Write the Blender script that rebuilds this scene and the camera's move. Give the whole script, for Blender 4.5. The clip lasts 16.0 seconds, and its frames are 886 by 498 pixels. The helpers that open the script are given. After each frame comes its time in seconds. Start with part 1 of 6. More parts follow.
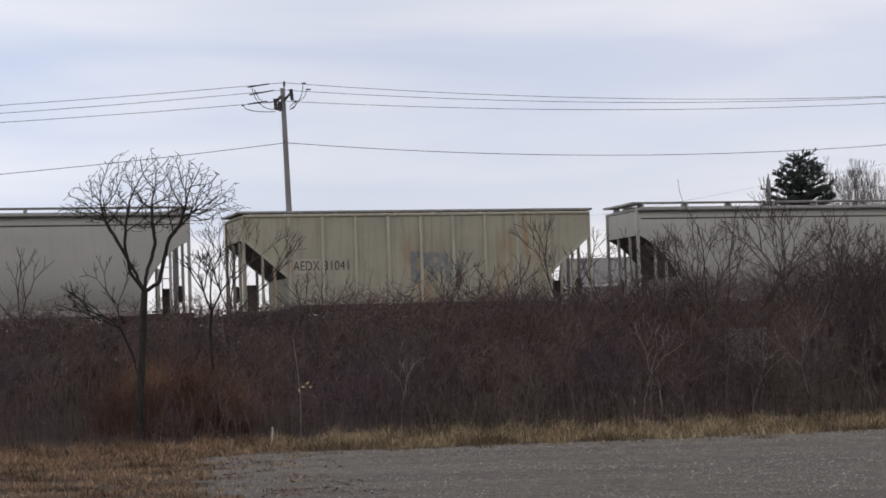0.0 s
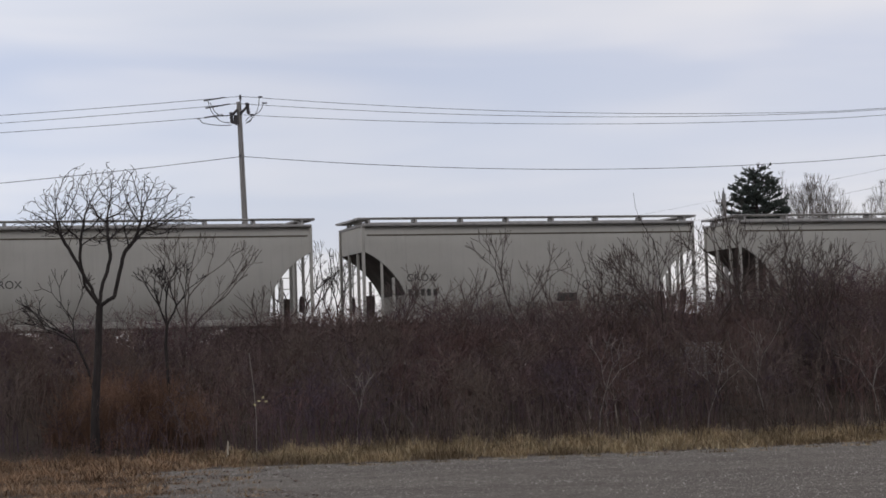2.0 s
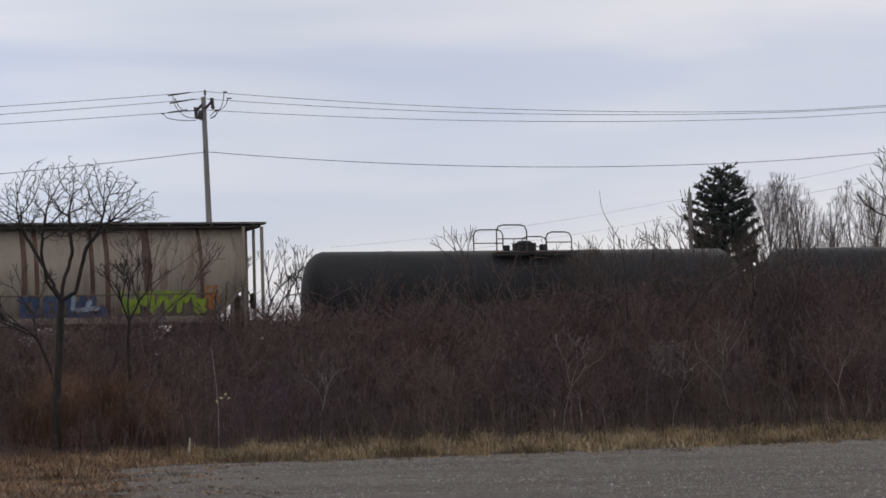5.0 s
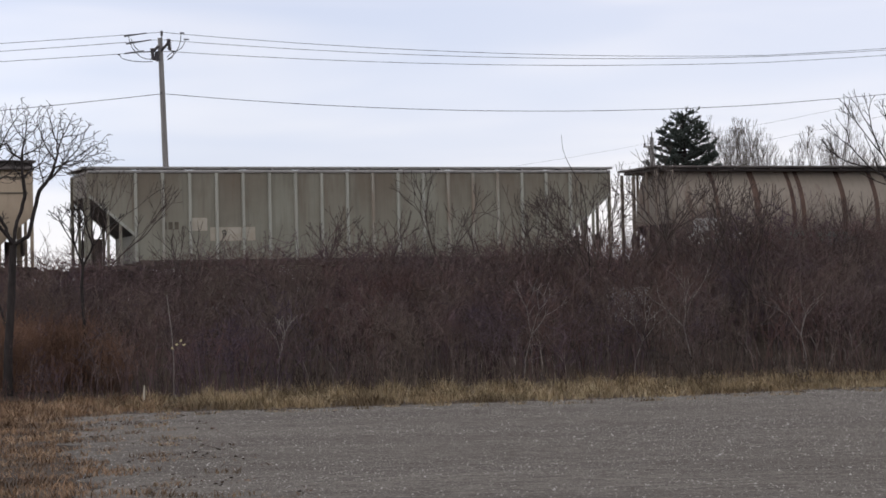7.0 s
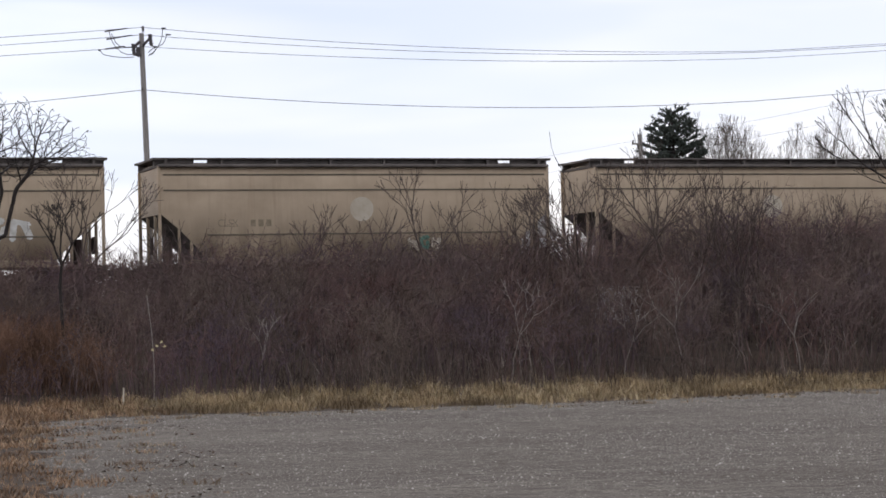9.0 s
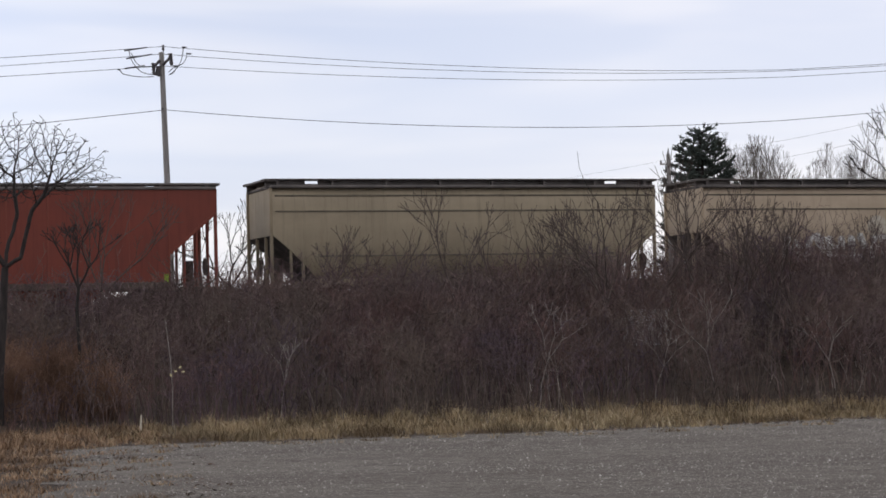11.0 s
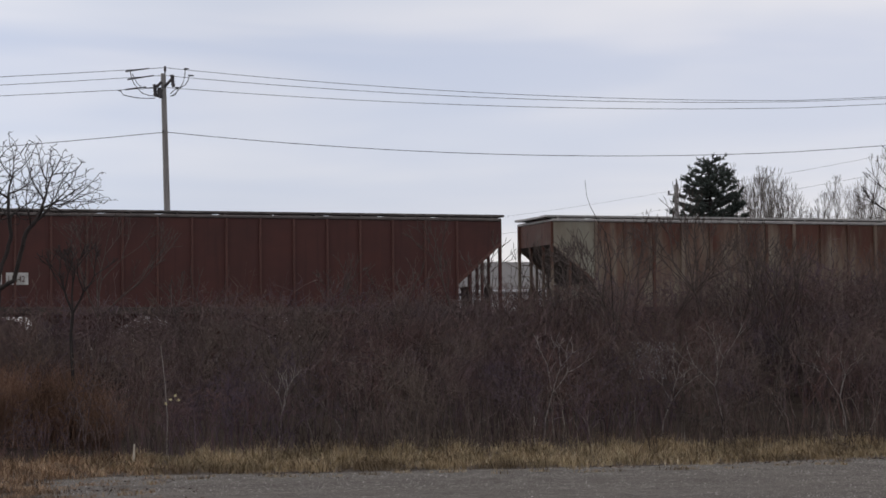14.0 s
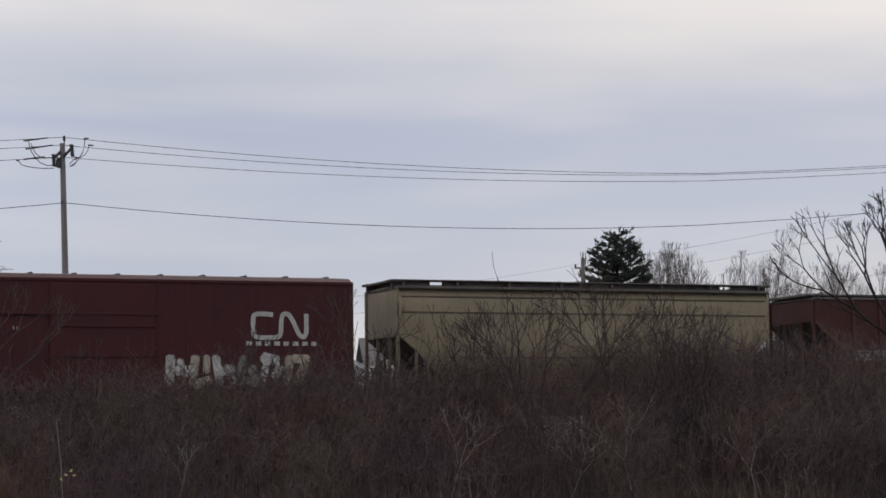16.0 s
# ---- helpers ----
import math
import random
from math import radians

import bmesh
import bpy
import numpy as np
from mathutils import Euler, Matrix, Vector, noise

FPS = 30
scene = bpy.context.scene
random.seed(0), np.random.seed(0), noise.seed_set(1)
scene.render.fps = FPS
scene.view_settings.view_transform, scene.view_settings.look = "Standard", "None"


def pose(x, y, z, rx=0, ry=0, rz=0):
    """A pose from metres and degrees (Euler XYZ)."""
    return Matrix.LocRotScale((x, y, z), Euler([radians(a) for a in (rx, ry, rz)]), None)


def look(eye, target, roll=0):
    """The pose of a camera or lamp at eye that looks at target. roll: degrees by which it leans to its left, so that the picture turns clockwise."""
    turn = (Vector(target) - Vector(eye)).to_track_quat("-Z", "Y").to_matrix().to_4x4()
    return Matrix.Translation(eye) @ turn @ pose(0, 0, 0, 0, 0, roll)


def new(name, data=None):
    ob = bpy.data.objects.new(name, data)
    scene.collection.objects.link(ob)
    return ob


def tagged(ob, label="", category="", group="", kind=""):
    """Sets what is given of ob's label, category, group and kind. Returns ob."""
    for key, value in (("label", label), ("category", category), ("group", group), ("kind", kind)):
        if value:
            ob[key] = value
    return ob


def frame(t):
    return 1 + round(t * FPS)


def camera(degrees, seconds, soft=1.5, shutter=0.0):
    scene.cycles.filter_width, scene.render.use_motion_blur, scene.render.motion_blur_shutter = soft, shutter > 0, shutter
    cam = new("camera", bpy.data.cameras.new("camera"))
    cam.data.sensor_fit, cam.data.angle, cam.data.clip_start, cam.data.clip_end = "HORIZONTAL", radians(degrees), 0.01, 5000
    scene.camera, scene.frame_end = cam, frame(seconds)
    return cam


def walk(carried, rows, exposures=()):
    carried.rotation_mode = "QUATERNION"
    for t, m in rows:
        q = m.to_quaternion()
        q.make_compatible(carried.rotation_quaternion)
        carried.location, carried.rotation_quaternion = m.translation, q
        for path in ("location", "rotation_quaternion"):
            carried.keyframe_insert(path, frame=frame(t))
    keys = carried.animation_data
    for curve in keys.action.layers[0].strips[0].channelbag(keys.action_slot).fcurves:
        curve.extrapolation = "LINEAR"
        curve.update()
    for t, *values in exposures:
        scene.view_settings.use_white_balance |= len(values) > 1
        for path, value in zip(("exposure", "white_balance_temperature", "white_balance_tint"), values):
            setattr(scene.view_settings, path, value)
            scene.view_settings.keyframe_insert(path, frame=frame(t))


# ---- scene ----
cam = camera(22.5, 16.0, soft=1.65)
PATH = [
    (0, (0.050, -1.636, 1.783), (0.0462, 0.3613, 1.8868), -1.80),
    (0.5, (0.055, -1.672, 1.802), (0.0580, 0.3252, 1.9089), -1.77),
    (1, (0.059, -1.635, 1.778), (0.0736, 0.3621, 1.8886), -1.82),
    (1.5, (0.064, -1.630, 1.789), (0.0890, 0.3664, 1.9013), -1.82),
    (2, (0.069, -1.667, 1.806), (0.1044, 0.3297, 1.9204), -1.81),
    (2.5, (0.073, -1.660, 1.810), (0.1197, 0.3361, 1.9260), -1.77),
    (3, (0.078, -1.689, 1.829), (0.1341, 0.3065, 1.9455), -1.75),
    (5.5, (0.102, -1.157, 1.784), (0.1734, 0.8389, 1.8914), -1.45),
    (6, (0.106, -0.928, 1.841), (0.1874, 1.0687, 1.9331), -1.38),
    (6.5, (0.111, -0.702, 1.832), (0.2026, 1.2947, 1.9093), -1.35),
    (7, (0.116, -0.501, 1.888), (0.2176, 1.4951, 1.9479), -1.31),
    (7.5, (0.120, -0.225, 1.931), (0.2317, 1.7712, 1.9793), -1.33),
    (8, (0.125, 0.057, 1.943), (0.2412, 2.0528, 1.9908), -1.33),
    (8.5, (0.130, 0.396, 1.930), (0.2461, 2.3922, 1.9828), -1.42),
    (9, (0.134, 0.667, 1.964), (0.2493, 2.6633, 2.0213), -1.34),
    (11.5, (0.158, 2.301, 2.038), (0.2495, 4.2972, 2.1199), -1.36),
    (12, (0.163, 2.483, 2.069), (0.2543, 4.4795, 2.1548), -1.23),
    (12.5, (0.167, 2.671, 2.097), (0.2593, 4.6665, 2.1867), -0.98),
    (13, (0.172, 2.879, 2.094), (0.2643, 4.8743, 2.1876), -0.86),
    (13.5, (0.177, 3.040, 2.127), (0.2691, 5.0360, 2.2235), -0.62),
    (14, (0.181, 3.320, 2.096), (0.2737, 5.3154, 2.1983), -0.56),
    (14.5, (0.186, 3.503, 2.131), (0.2781, 5.4978, 2.2421), -0.46),
    (15, (0.191, 3.964, 2.122), (0.2901, 5.9564, 2.2612), -0.46),
    (15.5, (0.195, 4.401, 1.987), (0.3245, 6.3896, 2.1599), -0.55),
    (16, (0.200, 4.411, 1.987), (0.3795, 6.3956, 2.1585), -0.66),
]
EXPOSURES = [(0, 0.0), (1, -0.06), (3, -0.14), (5.5, -0.15), (6.2, 0.0), (7, 0.18), (8, 0.45), (9, 0.40), (11.3, 0.16), (12.3, 0.06), (13, -0.1), (14.5, -0.1), (15, -0.06), (15.5, -0.38), (16, -0.38)]
walk(cam, [(t, look(eye, target, roll)) for t, eye, target, roll in PATH], EXPOSURES)


# ---- light ----
SUN_ELEV, SUN_AZ = radians(26), radians(20)
world = bpy.data.worlds.new("overcast_sky")
scene.world = world
world.use_nodes = True


def build_world():
    nt = world.node_tree
    nt.nodes.clear()
    out = nt.nodes.new("ShaderNodeOutputWorld")
    bg = nt.nodes.new("ShaderNodeBackground")
    sky = nt.nodes.new("ShaderNodeTexSky")
    sky.sky_type, sky.sun_disc = "NISHITA", False
    sky.sun_elevation, sky.sun_rotation = SUN_ELEV, SUN_AZ
    sky.air_density, sky.dust_density = 1.0, 2.0
    scale = nt.nodes.new("ShaderNodeMix")
    scale.data_type, scale.blend_type = "RGBA", "MULTIPLY"
    scale.inputs[0].default_value = 1.0
    scale.inputs[7].default_value = (0.07, 0.07, 0.07, 1)
    nt.links.new(sky.outputs[0], scale.inputs[6])
    co = nt.nodes.new("ShaderNodeTexCoord")
    mp = nt.nodes.new("ShaderNodeMapping")
    mp.inputs["Scale"].default_value = (2.6, 2.6, 15.0)
    mp.inputs["Rotation"].default_value = (radians(5), radians(-4), 0)
    nt.links.new(co.outputs["Generated"], mp.inputs[0])
    cl = nt.nodes.new("ShaderNodeTexNoise")
    cl.inputs["Scale"].default_value, cl.inputs["Detail"].default_value = 1.5, 3.0
    cl.inputs["Roughness"].default_value, cl.inputs["Distortion"].default_value = 0.5, 0.3
    nt.links.new(mp.outputs[0], cl.inputs["Vector"])
    ramp = nt.nodes.new("ShaderNodeValToRGB")
    ramp.color_ramp.interpolation = "EASE"
    ramp.color_ramp.elements[0].position, ramp.color_ramp.elements[0].color = 0.34, (0.52, 0.62, 0.84, 1)
    ramp.color_ramp.elements[1].position, ramp.color_ramp.elements[1].color = 0.66, (0.95, 0.94, 0.99, 1)
    nt.links.new(cl.outputs[0], ramp.inputs[0])
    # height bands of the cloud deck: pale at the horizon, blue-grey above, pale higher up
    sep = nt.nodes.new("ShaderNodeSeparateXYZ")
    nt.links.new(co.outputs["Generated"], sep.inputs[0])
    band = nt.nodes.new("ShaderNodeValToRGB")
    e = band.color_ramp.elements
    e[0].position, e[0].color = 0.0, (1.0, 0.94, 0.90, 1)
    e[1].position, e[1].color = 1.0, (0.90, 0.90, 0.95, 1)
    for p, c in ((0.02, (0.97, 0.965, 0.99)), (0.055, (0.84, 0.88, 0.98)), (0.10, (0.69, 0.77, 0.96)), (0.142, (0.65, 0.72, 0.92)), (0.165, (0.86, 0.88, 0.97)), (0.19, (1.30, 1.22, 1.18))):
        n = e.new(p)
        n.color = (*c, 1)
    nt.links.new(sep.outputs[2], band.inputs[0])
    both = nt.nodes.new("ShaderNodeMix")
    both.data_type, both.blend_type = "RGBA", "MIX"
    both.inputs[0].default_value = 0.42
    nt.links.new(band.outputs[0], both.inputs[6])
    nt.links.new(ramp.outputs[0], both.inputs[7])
    mix = nt.nodes.new("ShaderNodeMix")
    mix.data_type, mix.blend_type = "RGBA", "MIX"
    mix.inputs[0].default_value = 0.9
    nt.links.new(scale.outputs[2], mix.inputs[6])
    nt.links.new(both.outputs[2], mix.inputs[7])
    # the veiled sun stands beyond the tracks, so that half of the sky is the brighter one
    side = nt.nodes.new("ShaderNodeMapRange")
    side.inputs[1].default_value, side.inputs[2].default_value = -0.8, 0.9
    side.inputs[3].default_value, side.inputs[4].default_value = 0.80, 0.90
    nt.links.new(sep.outputs[1], side.inputs[0])
    # thinner cloud towards the west lets more light through
    west = nt.nodes.new("ShaderNodeMapRange")
    west.inputs[1].default_value, west.inputs[2].default_value = -0.05, -0.6
    west.inputs[3].default_value, west.inputs[4].default_value = 1.0, 1.45
    nt.links.new(sep.outputs[0], west.inputs[0])
    power = nt.nodes.new("ShaderNodeMath")
    power.operation = "MULTIPLY"
    nt.links.new(side.outputs[0], power.inputs[0])
    nt.links.new(west.outputs[0], power.inputs[1])
    nt.links.new(mix.outputs[2], bg.inputs[0])
    nt.links.new(power.outputs[0], bg.inputs[1])
    nt.links.new(bg.outputs[0], out.inputs[0])


build_world()
sun_data = bpy.data.lights.new("sun", "SUN")
sun_data.energy, sun_data.angle, sun_data.color = 0.5, radians(25), (1.0, 0.93, 0.84)
sun = new("sun", sun_data)
sun.matrix_world = look((14, 78, 40), (0, 0, 0))

# ---- materials ----


class Nodes:
    """A Principled material with a few short ways to link textures."""

    def __init__(self, name, rough=0.8, metal=0.0, spec=0.3):
        self.mat = bpy.data.materials.new(name)
        self.mat.use_nodes = True
        self.nt = self.mat.node_tree
        self.bsdf = self.nt.nodes["Principled BSDF"]
        self.bsdf.inputs["Roughness"].default_value = rough
        self.bsdf.inputs["Metallic"].default_value = metal
        self.bsdf.inputs["Specular IOR Level"].default_value = spec
        self.co = self.nt.nodes.new("ShaderNodeTexCoord")
        self.vector = self.co.outputs["Object"]

    def noise(self, scale, detail=4.0, stretch=(1, 1, 1), rough=0.55, shift=(0, 0, 0)):
        mp = self.nt.nodes.new("ShaderNodeMapping")
        mp.inputs["Scale"].default_value = stretch
        mp.inputs["Location"].default_value = shift
        self.nt.links.new(self.vector, mp.inputs[0])
        n = self.nt.nodes.new("ShaderNodeTexNoise")
        n.inputs["Scale"].default_value, n.inputs["Detail"].default_value, n.inputs["Roughness"].default_value = scale, detail, rough
        self.nt.links.new(mp.outputs[0], n.inputs["Vector"])
        return n.outputs[0]

    def ramp(self, value, stops):
        r = self.nt.nodes.new("ShaderNodeValToRGB")
        e = r.color_ramp.elements
        e[0].position, e[0].color = stops[0][0], (*stops[0][1], 1)
        e[1].position, e[1].color = stops[-1][0], (*stops[-1][1], 1)
        for p, c in stops[1:-1]:
            n = e.new(p)
            n.color = (*c, 1)
        self.nt.links.new(value, r.inputs[0])
        return r.outputs[0]

    def mask(self, value, low, high, top=1.0):
        m = self.nt.nodes.new("ShaderNodeMapRange")
        m.inputs[1].default_value, m.inputs[2].default_value, m.inputs[4].default_value = low, high, top
        self.nt.links.new(value, m.inputs[0])
        return m.outputs[0]

    def times(self, a, b):
        m = self.nt.nodes.new("ShaderNodeMath")
        m.operation = "MULTIPLY"
        self.nt.links.new(a, m.inputs[0])
        if isinstance(b, float):
            m.inputs[1].default_value = b
        else:
            self.nt.links.new(b, m.inputs[1])
        return m.outputs[0]

    def mix(self, factor, a, b, blend="MIX"):
        m = self.nt.nodes.new("ShaderNodeMix")
        m.data_type, m.blend_type = "RGBA", blend
        for socket, v in ((m.inputs[0], factor), (m.inputs[6], a), (m.inputs[7], b)):
            if isinstance(v, (int, float)):
                socket.default_value = v
            elif isinstance(v, tuple):
                socket.default_value = (*v, 1)
            else:
                self.nt.links.new(v, socket)
        return m.outputs[2]

    def island(self):
        g = self.nt.nodes.new("ShaderNodeNewGeometry")
        return g.outputs["Random Per Island"]

    def height(self):
        s = self.nt.nodes.new("ShaderNodeSeparateXYZ")
        self.nt.links.new(self.co.outputs["Object"], s.inputs[0])
        return s.outputs[2]

    def done(self, colour, bump=None, strength=0.3, distance=0.02):
        if isinstance(colour, tuple):
            self.bsdf.inputs["Base Color"].default_value = (*colour, 1)
        else:
            self.nt.links.new(colour, self.bsdf.inputs["Base Color"])
        if bump is not None:
            b = self.nt.nodes.new("ShaderNodeBump")
            b.inputs["Strength"].default_value, b.inputs["Distance"].default_value = strength, distance
            self.nt.links.new(bump, b.inputs["Height"])
            self.nt.links.new(b.outputs[0], self.bsdf.inputs["Normal"])
        return self.mat


def paint(name, base, grime, rust=(0.16, 0.06, 0.03), streak=(0.55, 0.75), amount=0.8, seed=0.0, rough=0.6, low_rust=0.0, dirt=0.7, from_top=0.0, belly=0.0, streaks=1.0):
    """Weathered car paint: faded base, soft dirt, rust that runs down in streaks."""
    m = Nodes(name, rough)
    info = m.nt.nodes.new("ShaderNodeObjectInfo")
    add = m.nt.nodes.new("ShaderNodeVectorMath")
    add.operation = "MULTIPLY_ADD"
    m.nt.links.new(info.outputs["Random"], add.inputs[0])
    add.inputs[1].default_value = (60, 0, 0)
    m.nt.links.new(m.co.outputs["Object"], add.inputs[2])
    m.vector = add.outputs[0]
    big = m.noise(0.55, 5, (1, 1, 1.6), 0.6, (seed, 0, 0))
    c = m.mix(m.mask(big, 0.35, 0.7, dirt), base, grime)
    runs = m.noise(2.6, 6, (1.0, 0.4, 0.10), 0.65, (seed * 3, 1, 0))
    patch = m.noise(0.35, 3, (1, 1, 0.35), 0.5, (seed + 5, 2, 1))
    k = m.times(m.mask(runs, streak[0], streak[1]), m.mask(patch, 0.36, 0.62, amount))
    c = m.mix(k, c, rust)
    wide = m.noise(1.1, 5, (1.0, 0.4, 0.16), 0.6, (seed * 2, 4, 0))
    if from_top:
        k = m.times(m.mask(m.height(), 1.5, 4.1), m.mask(wide, 0.36, 0.58, from_top))
        c = m.mix(k, c, tuple(0.75 * v for v in rust))
    # belly darkens the paint towards the bottom of the side, in uneven streaks
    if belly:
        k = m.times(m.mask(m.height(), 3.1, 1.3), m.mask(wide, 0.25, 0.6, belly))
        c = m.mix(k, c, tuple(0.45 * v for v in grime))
    thin = m.noise(7.0, 6, (1.0, 0.4, 0.05), 0.7, (seed, 9, 0))
    c = m.mix(m.mask(thin, 0.52, 0.72, 0.45 * streaks), c, tuple(0.55 * v for v in grime))
    fine = m.noise(14, 5, (1, 1, 0.25), 0.7, (seed, 7, 3))
    c = m.mix(m.mask(fine, 0.55, 0.8, 0.35), c, grime)
    if low_rust:
        c = m.mix(m.mask(m.noise(1.3, 4, (1, 1, 0.3), 0.6, (seed, 3, 9)), 0.45, 0.6, low_rust), c, rust)
    return m.done(c, fine, 0.12, 0.01)


def plain(name, base, other, scale=6.0, rough=0.8, metal=0.0, stretch=(1, 1, 1), bump=0.25, spec=0.3):
    m = Nodes(name, rough, metal, spec)
    a = m.noise(scale, 5, stretch)
    c = m.mix(m.mask(a, 0.35, 0.68), base, other)
    return m.done(c, a, bump, 0.02)


def stems(name, stops, tint=None, kinds=()):
    m = Nodes(name, 0.9, 0, 0.15)
    c = m.ramp(m.island(), stops)
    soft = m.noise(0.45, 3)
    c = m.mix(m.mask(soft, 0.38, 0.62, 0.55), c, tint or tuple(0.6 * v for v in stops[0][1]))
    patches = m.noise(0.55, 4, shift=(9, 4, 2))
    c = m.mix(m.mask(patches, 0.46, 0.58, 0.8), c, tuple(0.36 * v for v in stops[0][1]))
    for k, other in enumerate(kinds):
        c = m.mix(m.mask(m.noise(0.28, 4, (1, 1, 1.3), 0.6, (7 + 11 * k, 3 * k, 5)), 0.47, 0.58, 0.7), c, other)
    pale = m.noise(0.7, 3, shift=(1, 14, 6))
    c = m.mix(m.mask(pale, 0.52, 0.72, 0.4), c, stops[-2][1])
    return m.done(c)


def loose_stone_material():
    m = Nodes("loose_gravel", 0.9, 0, 0.2)
    return m.done(m.ramp(m.island(), [(0.0, (0.11, 0.096, 0.088)), (0.45, (0.18, 0.16, 0.146)), (0.8, (0.26, 0.24, 0.222)), (1.0, (0.40, 0.38, 0.36))]))


M = {}
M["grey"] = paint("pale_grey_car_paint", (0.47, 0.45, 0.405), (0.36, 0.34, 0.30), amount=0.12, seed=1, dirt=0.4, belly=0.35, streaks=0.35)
M["cream"] = paint("cream_car_paint", (0.44, 0.41, 0.31), (0.33, 0.31, 0.24), rust=(0.34, 0.19, 0.08), streak=(0.5, 0.62), amount=0.6, seed=12)
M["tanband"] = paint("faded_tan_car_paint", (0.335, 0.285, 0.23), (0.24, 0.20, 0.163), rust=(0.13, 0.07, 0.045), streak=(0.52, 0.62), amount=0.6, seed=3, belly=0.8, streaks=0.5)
M["green"] = paint("grey_green_car_paint", (0.315, 0.305, 0.245), (0.235, 0.222, 0.172), rust=(0.17, 0.10, 0.06), streak=(0.55, 0.7), amount=0.6, seed=4, from_top=0.6)
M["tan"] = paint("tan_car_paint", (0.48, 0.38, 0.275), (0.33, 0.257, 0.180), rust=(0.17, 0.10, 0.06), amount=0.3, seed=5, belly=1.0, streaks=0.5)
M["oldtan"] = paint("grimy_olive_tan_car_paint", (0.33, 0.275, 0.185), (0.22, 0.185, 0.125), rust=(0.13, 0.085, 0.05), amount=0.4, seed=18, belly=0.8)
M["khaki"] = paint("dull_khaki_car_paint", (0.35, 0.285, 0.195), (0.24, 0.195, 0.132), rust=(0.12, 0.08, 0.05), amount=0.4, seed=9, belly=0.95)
M["red"] = paint("oxide_red_car_paint", (0.19, 0.043, 0.027), (0.14, 0.036, 0.025), rust=(0.085, 0.027, 0.019), streak=(0.5, 0.68), amount=0.5, seed=6)
M["rusty"] = paint("rust_streaked_grey_paint", (0.31, 0.285, 0.22), (0.20, 0.16, 0.115), rust=(0.115, 0.045, 0.029), streak=(0.38, 0.52), amount=1.0, seed=7, low_rust=0.5, from_top=1.5)
M["maroon"] = paint("dark_maroon_car_paint", (0.086, 0.030, 0.024), (0.055, 0.023, 0.020), rust=(0.10, 0.035, 0.022), amount=0.5, seed=8)
M["boxred"] = paint("boxcar_red_paint", (0.078, 0.017, 0.020), (0.056, 0.015, 0.018), rust=(0.055, 0.02, 0.018), amount=0.4, seed=10)
M["black"] = paint("black_tank_paint", (0.018, 0.019, 0.020), (0.028, 0.028, 0.029), rust=(0.040, 0.028, 0.022), amount=0.6, seed=11, rough=0.72)
M["ribpale"] = paint("pale_rib_paint", (0.43, 0.425, 0.365), (0.33, 0.32, 0.27), rust=(0.22, 0.13, 0.08), streak=(0.5, 0.65), amount=0.6, seed=14)
M["ribcream"] = paint("cream_rib_paint", (0.50, 0.47, 0.37), (0.40, 0.37, 0.29), rust=(0.36, 0.2, 0.09), streak=(0.5, 0.62), amount=0.5, seed=15)
M["ribrust"] = paint("rust_streaked_rib_paint", (0.30, 0.26, 0.20), (0.20, 0.15, 0.11), rust=(0.11, 0.045, 0.03), streak=(0.36, 0.52), amount=1.0, seed=16, from_top=1.2)
M["ribred"] = paint("faded_red_rib_paint", (0.21, 0.052, 0.033), (0.155, 0.042, 0.03), rust=(0.10, 0.033, 0.024), amount=0.5, seed=17)
M["ribmaroon"] = paint("faded_maroon_rib_paint", (0.125, 0.056, 0.045), (0.085, 0.038, 0.031), rust=(0.11, 0.045, 0.03), amount=0.5, seed=19)
M["patch"] = plain("faded_patch_paint", (0.50, 0.45, 0.37), (0.42, 0.36, 0.28), 3.0, 0.7)
M["oldpatch"] = plain("grimy_patch_paint", (0.38, 0.33, 0.24), (0.30, 0.26, 0.18), 3.0, 0.7)
M["faintmark"] = plain("faded_stencil_paint", (0.20, 0.165, 0.115), (0.28, 0.23, 0.165), 7.0, 0.8)
M["seam"] = plain("dirty_seam_line", (0.10, 0.085, 0.065), (0.16, 0.135, 0.10), 4.0, 0.8)
# grime, with the shade under a sloped end put into the colour
M["grimeshade"] = plain("grimy_shaded_end_sheet", (0.055, 0.049, 0.044), (0.115, 0.10, 0.088), 1.6, 0.85, stretch=(1, 1, 0.5))
M["underframe"] = plain("dark_underframe_steel", (0.055, 0.045, 0.040), (0.10, 0.075, 0.06), 3.0, 0.85)
M["galv"] = plain("galvanised_grating", (0.27, 0.26, 0.25), (0.38, 0.36, 0.34), 5.0, 0.55, 0.3)
M["darkroof"] = plain("sooty_roof_steel", (0.09, 0.08, 0.075), (0.15, 0.13, 0.12), 2.0, 0.8)
M["white"] = plain("faded_white_marking", (0.62, 0.61, 0.58), (0.42, 0.41, 0.38), 5.0, 0.7)
M["ink"] = plain("faded_black_marking", (0.035, 0.035, 0.035), (0.09, 0.085, 0.075), 6.0, 0.7)
M["blueink"] = plain("faded_slate_spray", (0.20, 0.20, 0.20), (0.30, 0.29, 0.26), 5.0, 0.7)
M["teal"] = plain("teal_spray", (0.06, 0.17, 0.135), (0.15, 0.22, 0.17), 3.0, 0.6)
M["navy"] = plain("navy_spray", (0.03, 0.045, 0.10), (0.06, 0.08, 0.14), 4.0, 0.6)
M["sky_blue"] = plain("pale_blue_spray", (0.28, 0.34, 0.40), (0.20, 0.25, 0.31), 4.0, 0.6)
